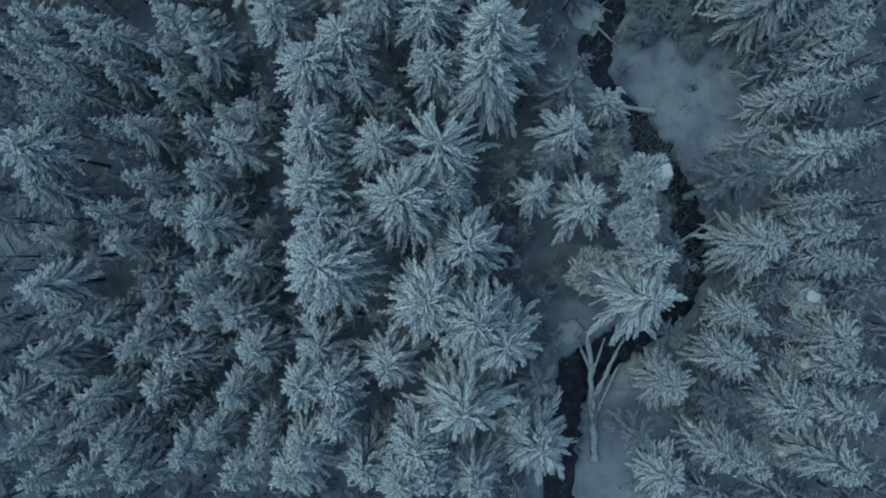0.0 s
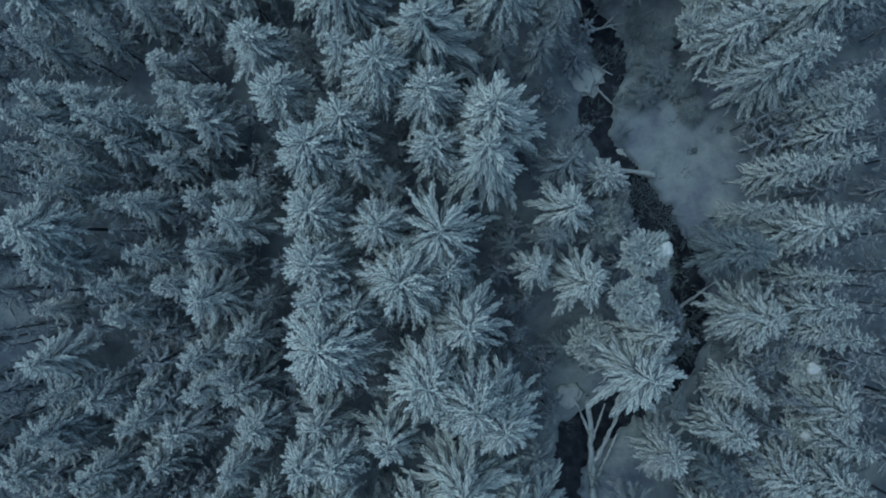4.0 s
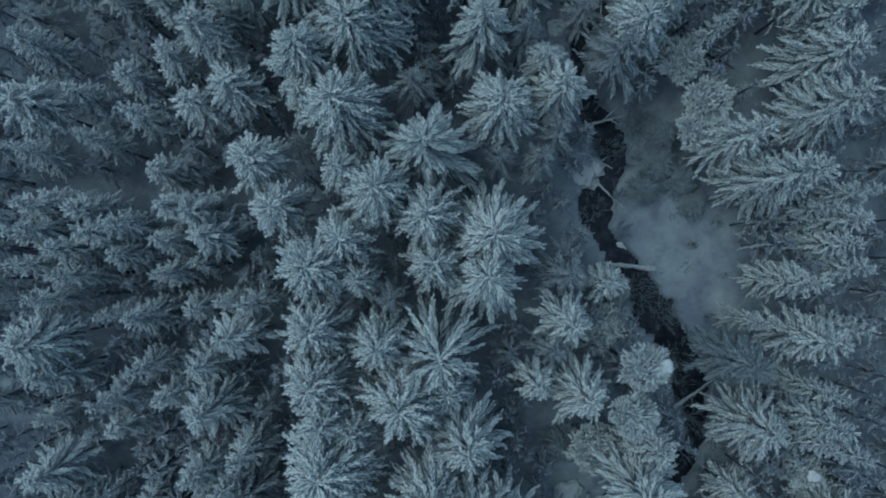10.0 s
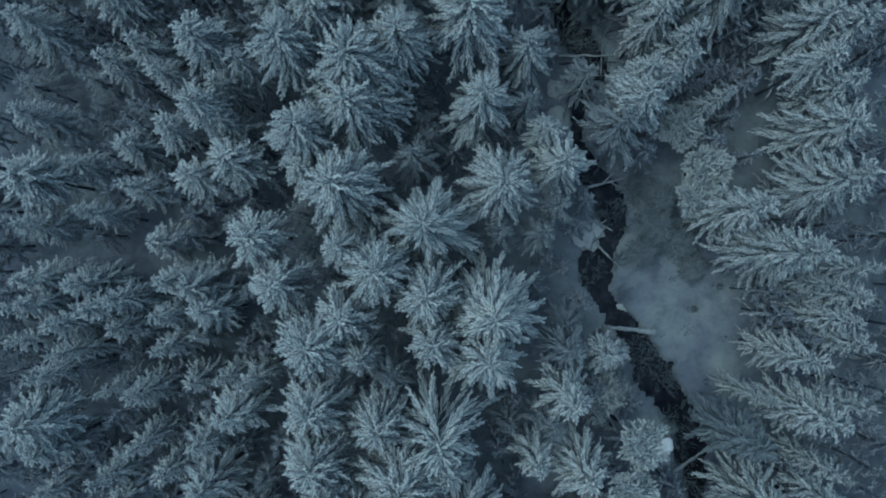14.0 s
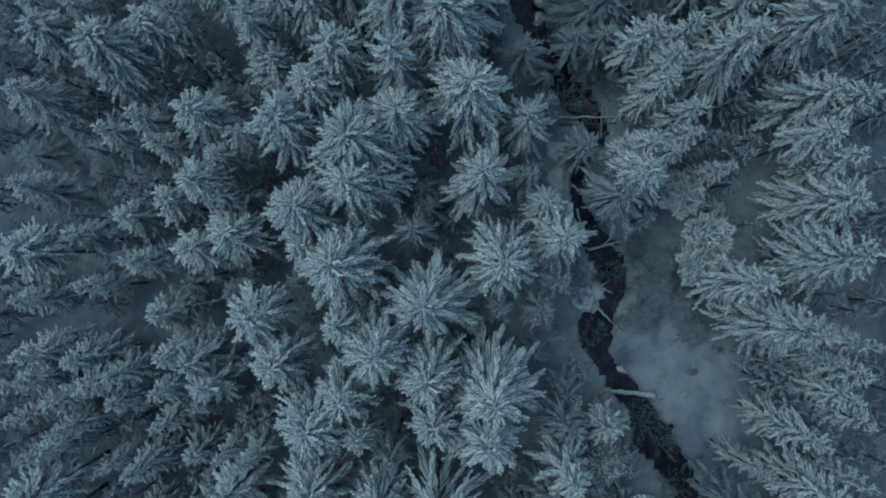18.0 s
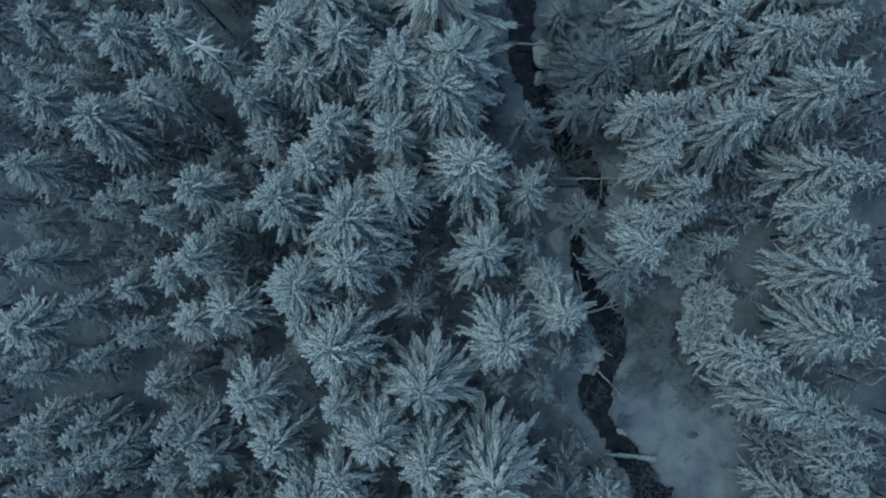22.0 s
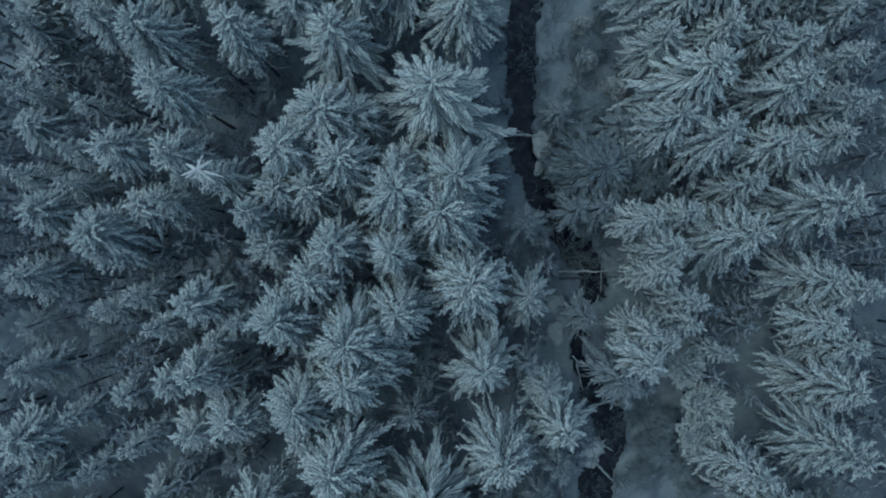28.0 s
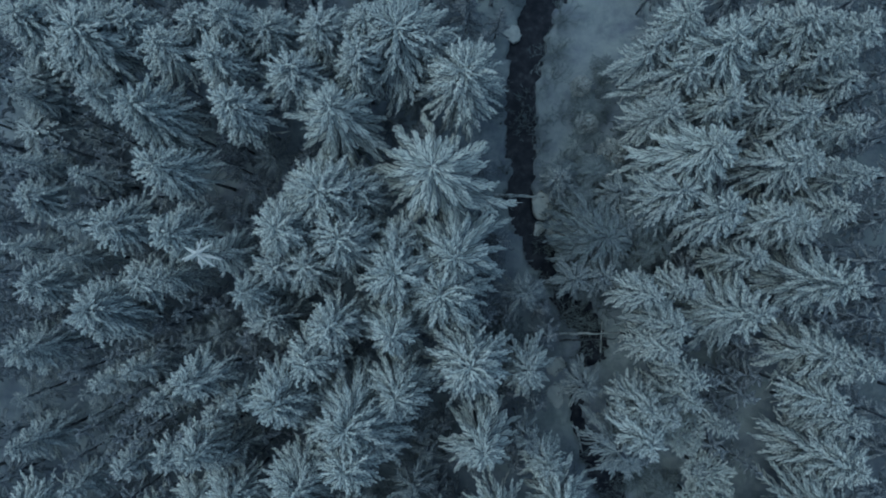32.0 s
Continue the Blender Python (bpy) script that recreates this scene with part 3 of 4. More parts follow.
conifer(28.19, -36.69, 14.4, 2.55, "spruce")
conifer(29.12, -30.15, 14.1, 1.54, "spruce")
conifer(18.00, -28.07, 9.2, 1.32, "thin")
conifer(26.14, -24.71, 9.0, 1.32, "thin")
conifer(20.27, 25.44, 14.3, 3.14, "spruce")
conifer(24.70, 25.14, 12.4, 2.38, "dense")
conifer(26.45, 24.23, 12.1, 2.28, "dense")
conifer(29.49, 25.65, 12.1, 2.50, "spruce")
conifer(22.95, 22.17, 12.2, 2.09, "spruce")
conifer(27.27, 20.18, 16.6, 3.53, "spruce")
conifer(18.40, 19.87, 12.6, 1.77, "spruce")
conifer(21.30, 18.09, 15.3, 3.34, "spruce")
conifer(16.04, 15.34, 13.6, 2.00, "spruce")
conifer(18.21, 13.34, 14.0, 1.85, "spruce")
conifer(28.10, 14.89, 12.6, 2.96, "spruce")
conifer(30.04, 14.32, 13.9, 2.59, "spruce")
conifer(28.11, 11.89, 12.9, 2.11, "dense")
conifer(17.85, 11.89, 12.9, 1.64, "spruce")
conifer(15.07, 11.09, 12.9, 2.04, "spruce")
conifer(20.91, 9.35, 11.7, 1.14, "spruce")
conifer(29.41, 10.11, 13.0, 2.34, "spruce")
conifer(14.48, 7.91, 7.0, 2.20, "thin")
conifer(29.32, 6.96, 13.1, 3.81, "spruce")
conifer(28.29, 2.58, 15.6, 3.33, "spruce")
conifer(22.80, 0.63, 13.9, 2.53, "skirted")
conifer(25.16, -2.34, 16.7, 3.25, "skirted")
conifer(31.48, -3.74, 9.1, 1.77, "spruce")
conifer(29.99, -3.59, 13.9, 1.44, "spruce")
conifer(29.24, -5.47, 14.0, 2.01, "spruce")
conifer(27.56, -4.54, 13.9, 1.27, "skirted")
conifer(20.37, 37.61, 14.2, 4.47, "veteran")
conifer(20.96, 33.92, 11.9, 2.16, "dense")
conifer(17.76, 39.43, 13.5, 2.04, "dense")
conifer(24.01, 35.89, 13.5, 1.86, "spruce")
conifer(29.32, 39.87, 11.2, 2.13, "spruce")
conifer(28.61, 37.46, 13.5, 1.75, "spruce")
conifer(31.13, 35.60, 10.2, 2.18, "spruce")
conifer(26.86, 32.64, 12.2, 2.99, "spruce")
conifer(24.77, 33.59, 11.6, 2.11, "spruce")
conifer(18.69, 29.71, 16.3, 4.10, "veteran")
conifer(25.51, 29.05, 14.6, 3.11, "spruce")
conifer(28.75, 31.53, 11.7, 1.20, "spruce")
conifer(29.14, 29.27, 11.8, 1.20, "spruce")
conifer(31.48, 32.37, 10.6, 2.16, "spruce")
conifer(30.98, 28.00, 12.3, 2.25, "spruce")
conifer(11.84, 27.29, 2.9, 2.17, "frosted")
conifer(16.03, 20.96, 3.3, 2.15, "frosted")
conifer(12.66, 19.95, 2.3, 1.65, "frosted")
conifer(18.45, 23.46, 4.6, 2.10, "frosted")
conifer(6.44, 19.14, 8.5, 2.23, "thin")
conifer(5.72, 15.61, 4.1, 1.70, "frosted")
conifer(11.85, -23.58, 7.5, 2.13, "frosted")
conifer(9.81, -23.61, 5.4, 1.56, "frosted")
conifer(10.52, 29.44, 2.3, 1.85, "frosted")
conifer(13.41, 29.50, 2.8, 2.03, "frosted")
conifer(17.04, 22.51, 4.6, 1.87, "frosted")
conifer(11.00, 22.16, 2.2, 1.46, "frosted")
conifer(18.61, -0.03, 2.6, 1.93, "frosted")
conifer(17.39, -2.20, 2.3, 1.46, "frosted")
conifer(20.63, -1.46, 2.7, 1.64, "frosted")
conifer(19.16, 2.37, 2.9, 1.54, "frosted")
conifer(21.60, -3.61, 2.6, 1.35, "frosted")
conifer(13.37, 35.67, 0.5, 1.70, "frosted")
conifer(15.16, 29.53, 1.2, 1.78, "frosted")
conifer(11.87, 29.67, 0.4, 1.30, "frosted")
conifer(14.78, 39.38, -0.1, 1.32, "frosted")


def laden_top(tree, height, scale):
    """Heaped white snow on the topmost whorl of a tree."""
    rnd = random.Random(77)
    b = Boughs()
    for k in range(13):
        a = k * 2.4 + rnd.uniform(-0.35, 0.35)
        way = Vector((math.cos(a), math.sin(a), rnd.uniform(-0.4, 0.05))) * (rnd.uniform(0.45, 1.75) / scale)
        at = Vector((0, 0, height - rnd.uniform(-0.3, 0.2)))
        b.spike([at, at + way * 0.4, at + way * 0.8, at + way], [0.1 / scale, rnd.uniform(0.06, 0.12) / scale, 0.06 / scale])
    tagged(part("snow_cap", mesh_of("snow_cap", b.sv, b.sf, LYING), tree, "heaped bright white snow"), kind="stuff")


laden_top(capped_tree, 14.0, 2.33 / 2.3)


def clear_of(x, y, gaps):
    return all(((x - a) / c) ** 2 + ((y - b) / d) ** 2 > 1 for a, b, c, d in gaps)


# open places in the wood: x, y, half widths
CLEARINGS = [
    (-32.1, 11.4, 2.9, 1.7),
    (-25.2, 17.6, 2.9, 1.4),
    (-33.2, 6.3, 2.9, 1.2),
    (-24.1, -0.4, 3.4, 1.7),
    (-30.6, -2.1, 3.9, 1.7),
    (-33.5, -4.1, 2.4, 1.2),
    (-23.5, -5.1, 1.9, 2.0),
    (-21.3, 5.6, 1.4, 1.7),
    (-16.5, -7.2, 1.9, 2.5),
    (-37.0, -18.8, 1.9, 2.5),
    (-26.1, -2.0, 2.1, 2.0),
    (-26.4, -24.1, 2.9, 1.4),
    (-17.6, -2.2, 2.4, 3.5),
    (-27.6, -8.1, 1.6, 1.5),
    (-15.4, -15.3, 1.6, 1.5),
    (24.4, -17.8, 3.4, 1.2),
    (31.7, -17.5, 2.4, 1.2),
    (27.0, -25.6, 1.9, 1.5),
    (22.4, -36.6, 3.9, 2.0),
    (31.6, -33.2, 2.4, 1.7),
    (30.0, -38.5, 1.6, 2.5),
    (35.8, -25.6, 2.4, 1.2),
    (27.2, 10.1, 2.6, 2.2),
    (27.0, 3.1, 2.1, 2.5),
    (35.2, -3.3, 3.4, 1.2),
    (24.4, 1.1, 2.9, 1.5),
    (38.7, 19.4, 1.9, 1.5),
    (38.4, 12.7, 2.4, 1.5),
    (19.5, 5.1, 2.4, 2.5),
    (19.8, -4.8, 4.5, 6.0),
    (22.1, -11.8, 3.5, 4.0),
    (23.9, -15.8, 3.0, 2.0),
    (10.6, -22.7, 3.0, 3.0),
    (8.9, -20.2, 2.0, 3.0),
    (10.5, -27.0, 2.0, 2.5),
    (15.2, -35.6, 4.0, 4.0),
    (20.5, -36.3, 3.0, 1.5),
    (12.8, -41.3, 3.5, 3.0),
    (-36.8, -19.7, 2.5, 3.0),
    (-17.6, -2.2, 2.2, 3.5),
    (-25.1, -2.0, 2.5, 1.5),
    (18.7, -29.9, 3.0, 2.5),
    (31.1, -32.8, 2.0, 1.5),
    (5.8, -11.8, 1.5, 2.0),
    (-32.6, 10.9, 3.5, 2.2),
    (-28.0, 10.9, 2.5, 2.0),
    (-24.2, 0.2, 4.0, 1.6),
    (-32.1, -3.0, 4.0, 2.0),
    (-18.1, -5.2, 1.8, 3.0),
    (-32.8, 3.0, 2.5, 1.2),
    (-36.4, 6.0, 3.0, 1.0),
    (-6.2, 5.8, 4.0, 2.0),
    (11.0, 12.4, 2.0, 3.0),
    (10.5, 9.8, 1.5, 3.0),
    (27.1, 8.8, 2.5, 4.0),
    (20.0, 4.2, 3.0, 3.0),
    (19.8, -3.8, 4.0, 5.0),
    (23.0, -10.6, 4.0, 5.0),
    (26.5, -11.6, 3.0, 2.0),
    (35.7, -2.8, 2.0, 1.2),
    (37.3, -11.1, 1.5, 2.0),
    (14.6, 41.9, 4.0, 6.0),
    (11.3, 32.9, 3.5, 6.0),
    (10.5, 26.1, 2.0, 2.5),
    (15.2, 18.9, 2.0, 2.0),
    (-33.5, 11.3, 3.0, 2.0),
    (-32.7, 4.9, 1.5, 3.0),
    (-36.4, 9.8, 3.0, 1.5),
    (26.6, 8.8, 2.5, 4.0),
    (-18.8, 9.8, 1.5, 1.5),
    (10.0, 8.8, 1.5, 3.0),
    (-19.7, 28.7, 2.0, 2.0),
    (28.3, -25.1, 2.4, 2.2),
    (28.3, -30.3, 2.4, 2.2),
    (26.3, -37.0, 2.4, 2.2),
]


def undergrowth():
    """The lesser spruces between the tall ones, and the wood beyond: one mesh."""
    rnd = random.Random(21)
    specs = [(9.0, 1.5, 0.62, 26, 0.07, 0.45, 2.6, 0.6, 0.7, 0.45), (9.0, 1.4, 0.7, 26, 0.068, 0.4, 2.6, 0.55, 0.7, 0.45), (9.0, 1.6, 0.75, 28, 0.07, 0.5, 2.6, 0.6, 0.7, 0.45),
             (9.0, 1.5, 0.72, 42, 0.075, 0.5, 2.4, 0.66, 0.7, 0.45), (9.0, 1.6, 0.8, 44, 0.075, 0.48, 2.4, 0.7, 0.7, 0.45)]
    stock = [conifer_shape(900 + k, *spec, lower=0) for k, spec in enumerate(specs)]
    stock = [[(np.array(v, dtype=float), f) for v, f in shapes] for shapes in stock]
    taken = [(o.matrix_world.translation.x, o.matrix_world.translation.y, r) for o, r in PLACED]
    verts, faces, slots = [], [], []
    count = 0

    def plant(x, y, top, r, kinds):
        nonlocal count
        k = rnd.choice(kinds)
        z = float(level(y)) - 0.1
        a = rnd.uniform(0, 6.28)
        wide, tall = r / specs[k][1], (top - z) / specs[k][0]
        for slot, (v, f) in enumerate(stock[k]):
            w = np.stack([x + wide * (v[:, 0] * math.cos(a) - v[:, 1] * math.sin(a)), y + wide * (v[:, 0] * math.sin(a) + v[:, 1] * math.cos(a)), z + tall * v[:, 2]], 1)
            verts.append(w)
            faces.extend(tuple(i + count for i in face) for face in f)
            slots.extend([slot] * len(f))
            count += len(w)
        taken.append((x, y, r))

    for _ in range(14000):
        x, y, r = rnd.uniform(-42, 42), rnd.uniform(-46, 51), rnd.uniform(1.1, 1.9)
        outside = abs(x) > 33 or y < -38 or y > 43
        d2 = (LINE[:, 0] - x) ** 2 + (LINE[:, 1] - y) ** 2
        if d2.min() < (LINE[int(d2.argmin()), 2] + 2.0) ** 2 or not clear_of(x, y, CLEARINGS):
            continue
        edge = x < -14 or x > 24
        tight = 0.74 if outside else 0.52 if edge else 0.58
        if any((x - a) ** 2 + (y - b) ** 2 < (tight * (r + c)) ** 2 for a, b, c in taken):
            continue
        plant(x, y, float(level(y)) + (rnd.uniform(9, 13) if outside else rnd.uniform(6.0, 10.0) if edge else rnd.uniform(5.0, 8.5)), r * (1.25 if outside else 1), (3, 4) if outside else (0, 1, 2))
    me = bpy.data.meshes.new("undergrowth")
    me.from_pydata(np.concatenate(verts).tolist(), [], faces)
    for mat in (BARK, NEEDLES, SHADED_FROST):
        me.materials.append(mat)
    me.polygons.foreach_set("material_index", slots)
    me.polygons.foreach_set("use_smooth", [True] * len(me.polygons))
    me.update()
    tagged(new("undergrowth", me), "smaller snowy spruces standing between the tall firs", "trees", kind="stuff")


undergrowth()


# ---------- shrubs by the stream ----------
def twig_fork(rnd, b, base, way, length, width, depth):
    """A bent twig that forks again and again, growing finer."""
    bow = Vector((rnd.uniform(-1, 1), rnd.uniform(-1, 1), 0.3)) * (0.12 * length)
    mid, tip = base + way * (length * 0.5) + bow, base + way * length
    b.spike([base, mid, tip], [width, width * 0.85], spray=1.15)
    if depth:
        forks = 3 if depth > 1 else 4
        for k in range(forks):
            turn = Vector((rnd.uniform(-1, 1), rnd.uniform(-1, 1), rnd.uniform(-0.1, 0.35)))
            at = base.lerp(mid, 0.8) if k == 0 else mid.lerp(tip, rnd.uniform(0.1, 0.9))
            twig_fork(rnd, b, at, (way + turn * 0.7).normalized(), length * rnd.uniform(0.45, 0.68), width * 0.72, depth - 1)


def shrub(x, y, height, r, frosted, label, cap=0.0, forks=3):
    """A leafless shrub: a fan of forking stems under rime. frosted: close and domed; else open and low."""
    COUNT[0] += 1
    rnd = random.Random(COUNT[0] * 13 + 1)
    root = new("frosted_shrub" if frosted else "bare_shrub")
    b = Boughs()
    stems = 8 if frosted else 9
    for k in range(stems):
        a, out = k * 2.39996 + rnd.uniform(-0.3, 0.3), math.sqrt((k + 0.6) / stems)
        way = Vector((math.cos(a) * out * r, math.sin(a) * out * r, height * (1.0 - 0.5 * out * out)))
        twig_fork(rnd, b, Vector((math.cos(a) * 0.12, math.sin(a) * 0.12, 0)), way.normalized(), way.length * 0.66, 0.06 if frosted else 0.028, 2 if frosted else forks)
    for k in range(int(190 * r) if frosted else 0):
        a, up = k * 2.39996, (k + 0.5) / int(190 * r)
        flat = math.sqrt(1 - up * up) * rnd.uniform(0.82, 1.06)
        p = Vector((math.cos(a) * flat * r, math.sin(a) * flat * r, height * (0.35 + 0.65 * up) * rnd.uniform(0.92, 1.04)))
        way = Vector((p.x, p.y, 0.6 * p.z + 0.3)).normalized() + Vector((rnd.uniform(-0.5, 0.5), rnd.uniform(-0.5, 0.5), 0))
        b.spike([p - way * 0.4, p - way * 0.1, p + way * rnd.uniform(0.1, 0.25)], [0.07, 0.09], spray=1.2)
    part("twig", mesh_of("twig", b.nv, b.nf, TWIG_FROST if frosted else TWIG_DARK), root, "grey leafless twigs")
    part("frost", mesh_of("frost", b.sv, b.sf, RIME if frosted else HOAR), root, "white rime along the twigs")
    if frosted and height > 3.2:
        part("dome", snow_lump(rnd, Vector((0, 0, height * 0.6)), r * 0.8, RIME, height * 0.4 / r), root, "packed rime between the twigs")
    if cap:
        part("snow_cap", snow_lump(rnd, Vector((r * 0.35, r * 0.1, height * 0.9)), cap), root, "smooth lump of snow")
    root.matrix_world = pose(x, y, floor_height(x, y) - 0.05)
    tagged(root, label, "shrub", "shrubs along the stream")


def snow_lump(rnd, at, size, mat=None, tall=0.6):
    bm = bmesh.new()
    bmesh.ops.create_icosphere(bm, subdivisions=3, radius=1.0)
    off = rnd.uniform(0, 50)
    for v in bm.verts:
        n = 1 + 0.45 * noise.noise(v.co * 1.5 + Vector((off, 0, 0))) + 0.22 * noise.noise(v.co * 4.0 + Vector((0, off, 0)))
        v.co = at + Vector((v.co.x * n * size, v.co.y * n * size * 0.85, v.co.z * n * size * tall))
    me = bpy.data.meshes.new("snow_cap")
    bm.to_mesh(me)
    bm.free()
    me.materials.append(mat or LYING)
    me.polygons.foreach_set("use_smooth", [True] * len(me.polygons))
    return me


def twig_dark_material():
    m, nt, b = material("dark_twigs", 0.85)
    n = noise_node(nt, 8.0, 3.0, 0.6)
    nt.links.new(ramp(nt, n, [(0.3, (0.14, 0.17, 0.2)), (0.7, (0.28, 0.33, 0.37))]), b.inputs["Base Color"])
    return m


TWIG_DARK = twig_dark_material()
ROUND = "round leafless shrub coated in white frost by the stream"
BARE = "open leafless shrub with rimed twigs over the water"
shrub(14.48, -10.88, 3.0, 1.43, True, ROUND)
shrub(13.88, -9.71, 3.0, 1.05, True, ROUND)
shrub(10.97, 35.05, 2.8, 1.90, False, BARE)
shrub(11.16, 30.47, 2.8, 1.99, False, BARE)
shrub(13.38, 28.46, 2.8, 1.99, False, BARE)
shrub(14.01, 36.07, 2.8, 1.80, False, BARE)
shrub(12.44, 32.50, 2.8, 1.70, False, BARE)
shrub(17.61, 2.67, 3.5, 2.49, False, BARE)
shrub(16.69, 4.35, 3.5, 1.92, False, BARE)
shrub(13.00, 34.31, 2.6, 1.00, True, ROUND)
shrub(15.22, 31.51, 2.6, 1.30, True, ROUND)
shrub(12.55, 37.65, 2.6, 0.90, True, ROUND)
shrub(15.15, 27.97, 2.6, 1.29, True, ROUND)
shrub(13.11, 25.46, 2.6, 1.29, True, ROUND)
shrub(17.32, -11.41, 2.5, 1.91, False, BARE)
shrub(20.38, -17.05, 2.5, 1.81, False, BARE)
shrub(22.26, -22.65, 2.5, 2.08, False, BARE)
shrub(13.38, -3.58, 2.5, 1.45, False, BARE)
shrub(10.22, -23.59, 2.5, 1.89, False, BARE)
shrub(21.85, -28.72, 2.5, 1.97, False, BARE)
shrub(11.22, 16.56, 2.5, 2.07, False, BARE)
shrub(16.34, 0.74, 2.5, 1.75, False, BARE)
shrub(19.39, -13.31, 2.5, 1.72, False, BARE)
shrub(13.31, 23.17, 2.5, 2.28, False, BARE)
shrub(17.03, -12.37, 2.5, 1.24, False, BARE)
shrub(9.63, 40.97, 2.8, 2.21, False, BARE)
shrub(8.22, 36.84, 2.8, 1.90, False, BARE)
shrub(7.44, 34.43, 2.8, 1.50, False, BARE)
shrub(10.73, 16.56, 2.8, 2.16, False, BARE)
shrub(12.94, 16.80, 2.8, 1.96, False, BARE)
shrub(10.26, 38.64, 2.8, 1.71, False, BARE)
shrub(11.09, 44.35, 2.8, 2.02, False, BARE)
shrub(9.33, 23.45, 2.8, 1.68, False, BARE)
shrub(12.53, 35.74, 2.5, 1.81, False, BARE)
shrub(13.98, 31.64, 2.5, 1.70, False, BARE)
shrub(11.45, 30.52, 2.5, 1.50, False, BARE)
shrub(14.90, 27.08, 2.5, 1.99, False, BARE)
shrub(12.85, 23.66, 2.5, 2.08, False, BARE)
shrub(10.40, 26.83, 2.5, 1.19, False, BARE)
shrub(16.03, 33.69, 2.5, 1.60, False, BARE)
shrub(14.33, 37.29, 2.5, 1.31, False, BARE)
shrub(20.55, -19.73, 2.5, 1.63, False, BARE)
shrub(21.10, -22.07, 2.5, 1.63, False, BARE)
shrub(19.96, -24.17, 2.5, 1.44, False, BARE)
shrub(19.30, -22.07, 2.5, 1.25, False, BARE)
shrub(17.68, -10.20, 2.5, 1.92, False, BARE)
shrub(19.29, -13.08, 2.5, 1.44, False, BARE)
shrub(11.35, 20.36, 2.5, 1.63, False, BARE)
shrub(13.83, 19.10, 2.5, 1.92, False, BARE)
shrub(11.80, 16.58, 2.5, 1.73, False, BARE)
shrub(13.28, 16.07, 2.5, 1.44, False, BARE)
shrub(13.75, 14.57, 2.5, 1.73, False, BARE)
shrub(8.84, 19.60, 2.5, 1.63, False, BARE)
shrub(10.91, 25.21, 2.5, 1.92, False, BARE)
shrub(17.37, 21.12, 2.5, 1.92, False, BARE)
shrub(16.50, 3.22, 2.5, 1.44, False, BARE)
shrub(14.99, 1.28, 2.5, 1.15, False, BARE)
shrub(17.37, -1.61, 2.5, 1.15, False, BARE)


def bank_shrubs():
    """Low rimed shrubs that lean over the water, all along both banks."""
    rnd = random.Random(8)
    for i in range(30, len(LINE) - 30, 4):
        x, y, w = LINE[i]
        if not -40 < y < 46 or rnd.random() < 0.25:
            continue
        side = rnd.choice((-1, 1)) * (w + rnd.uniform(0.2, 1.3))
        shrub(x + side, y + rnd.uniform(-0.6, 0.6), rnd.uniform(1.2, 2.4), rnd.uniform(0.9, 1.7), False, "low rimed shrub leaning over the stream's edge", forks=2)


bank_shrubs()


def meadow_weeds():
    """Dry stalks that stick out of the snow of the meadow."""
    rnd = random.Random(31)
    for _ in range(22):
        x, y = rnd.uniform(17.0, 25.0), rnd.uniform(-17.0, 1.0)
        d2 = (LINE[:, 0] - x) ** 2 + (LINE[:, 1] - y) ** 2
        if d2.min() > 9:
            shrub(x, y, rnd.uniform(0.3, 0.8), rnd.uniform(0.3, 0.7), False, "small dry weed sticking out of the snow", forks=1)


meadow_weeds()


def tube(path, radii, sides=9, squash=1.0, rise=0.0):
    verts, faces = [], []
    for i, (p, r) in enumerate(zip(path, radii)):
        t = (path[min(i + 1, len(path) - 1)] - path[max(i - 1, 0)]).normalized()
        side = Vector((-t.y, t.x, 0)).normalized()
        up = side.cross(t)
        up = -up if up.z < 0 else up
        for k in range(sides):
            a = 6.28318 * k / sides
            verts.append(p + side * (math.cos(a) * r) + up * (math.sin(a) * r * squash + rise))
    for i in range(len(path) - 1):
        for k in range(sides):
            a, c = i * sides + k, i * sides + (k + 1) % sides
            faces.append((a, c, c + sides, a + sides))
    faces += [tuple(range(sides))[::-1], tuple(range((len(path) - 1) * sides, len(path) * sides))]
    return verts, faces


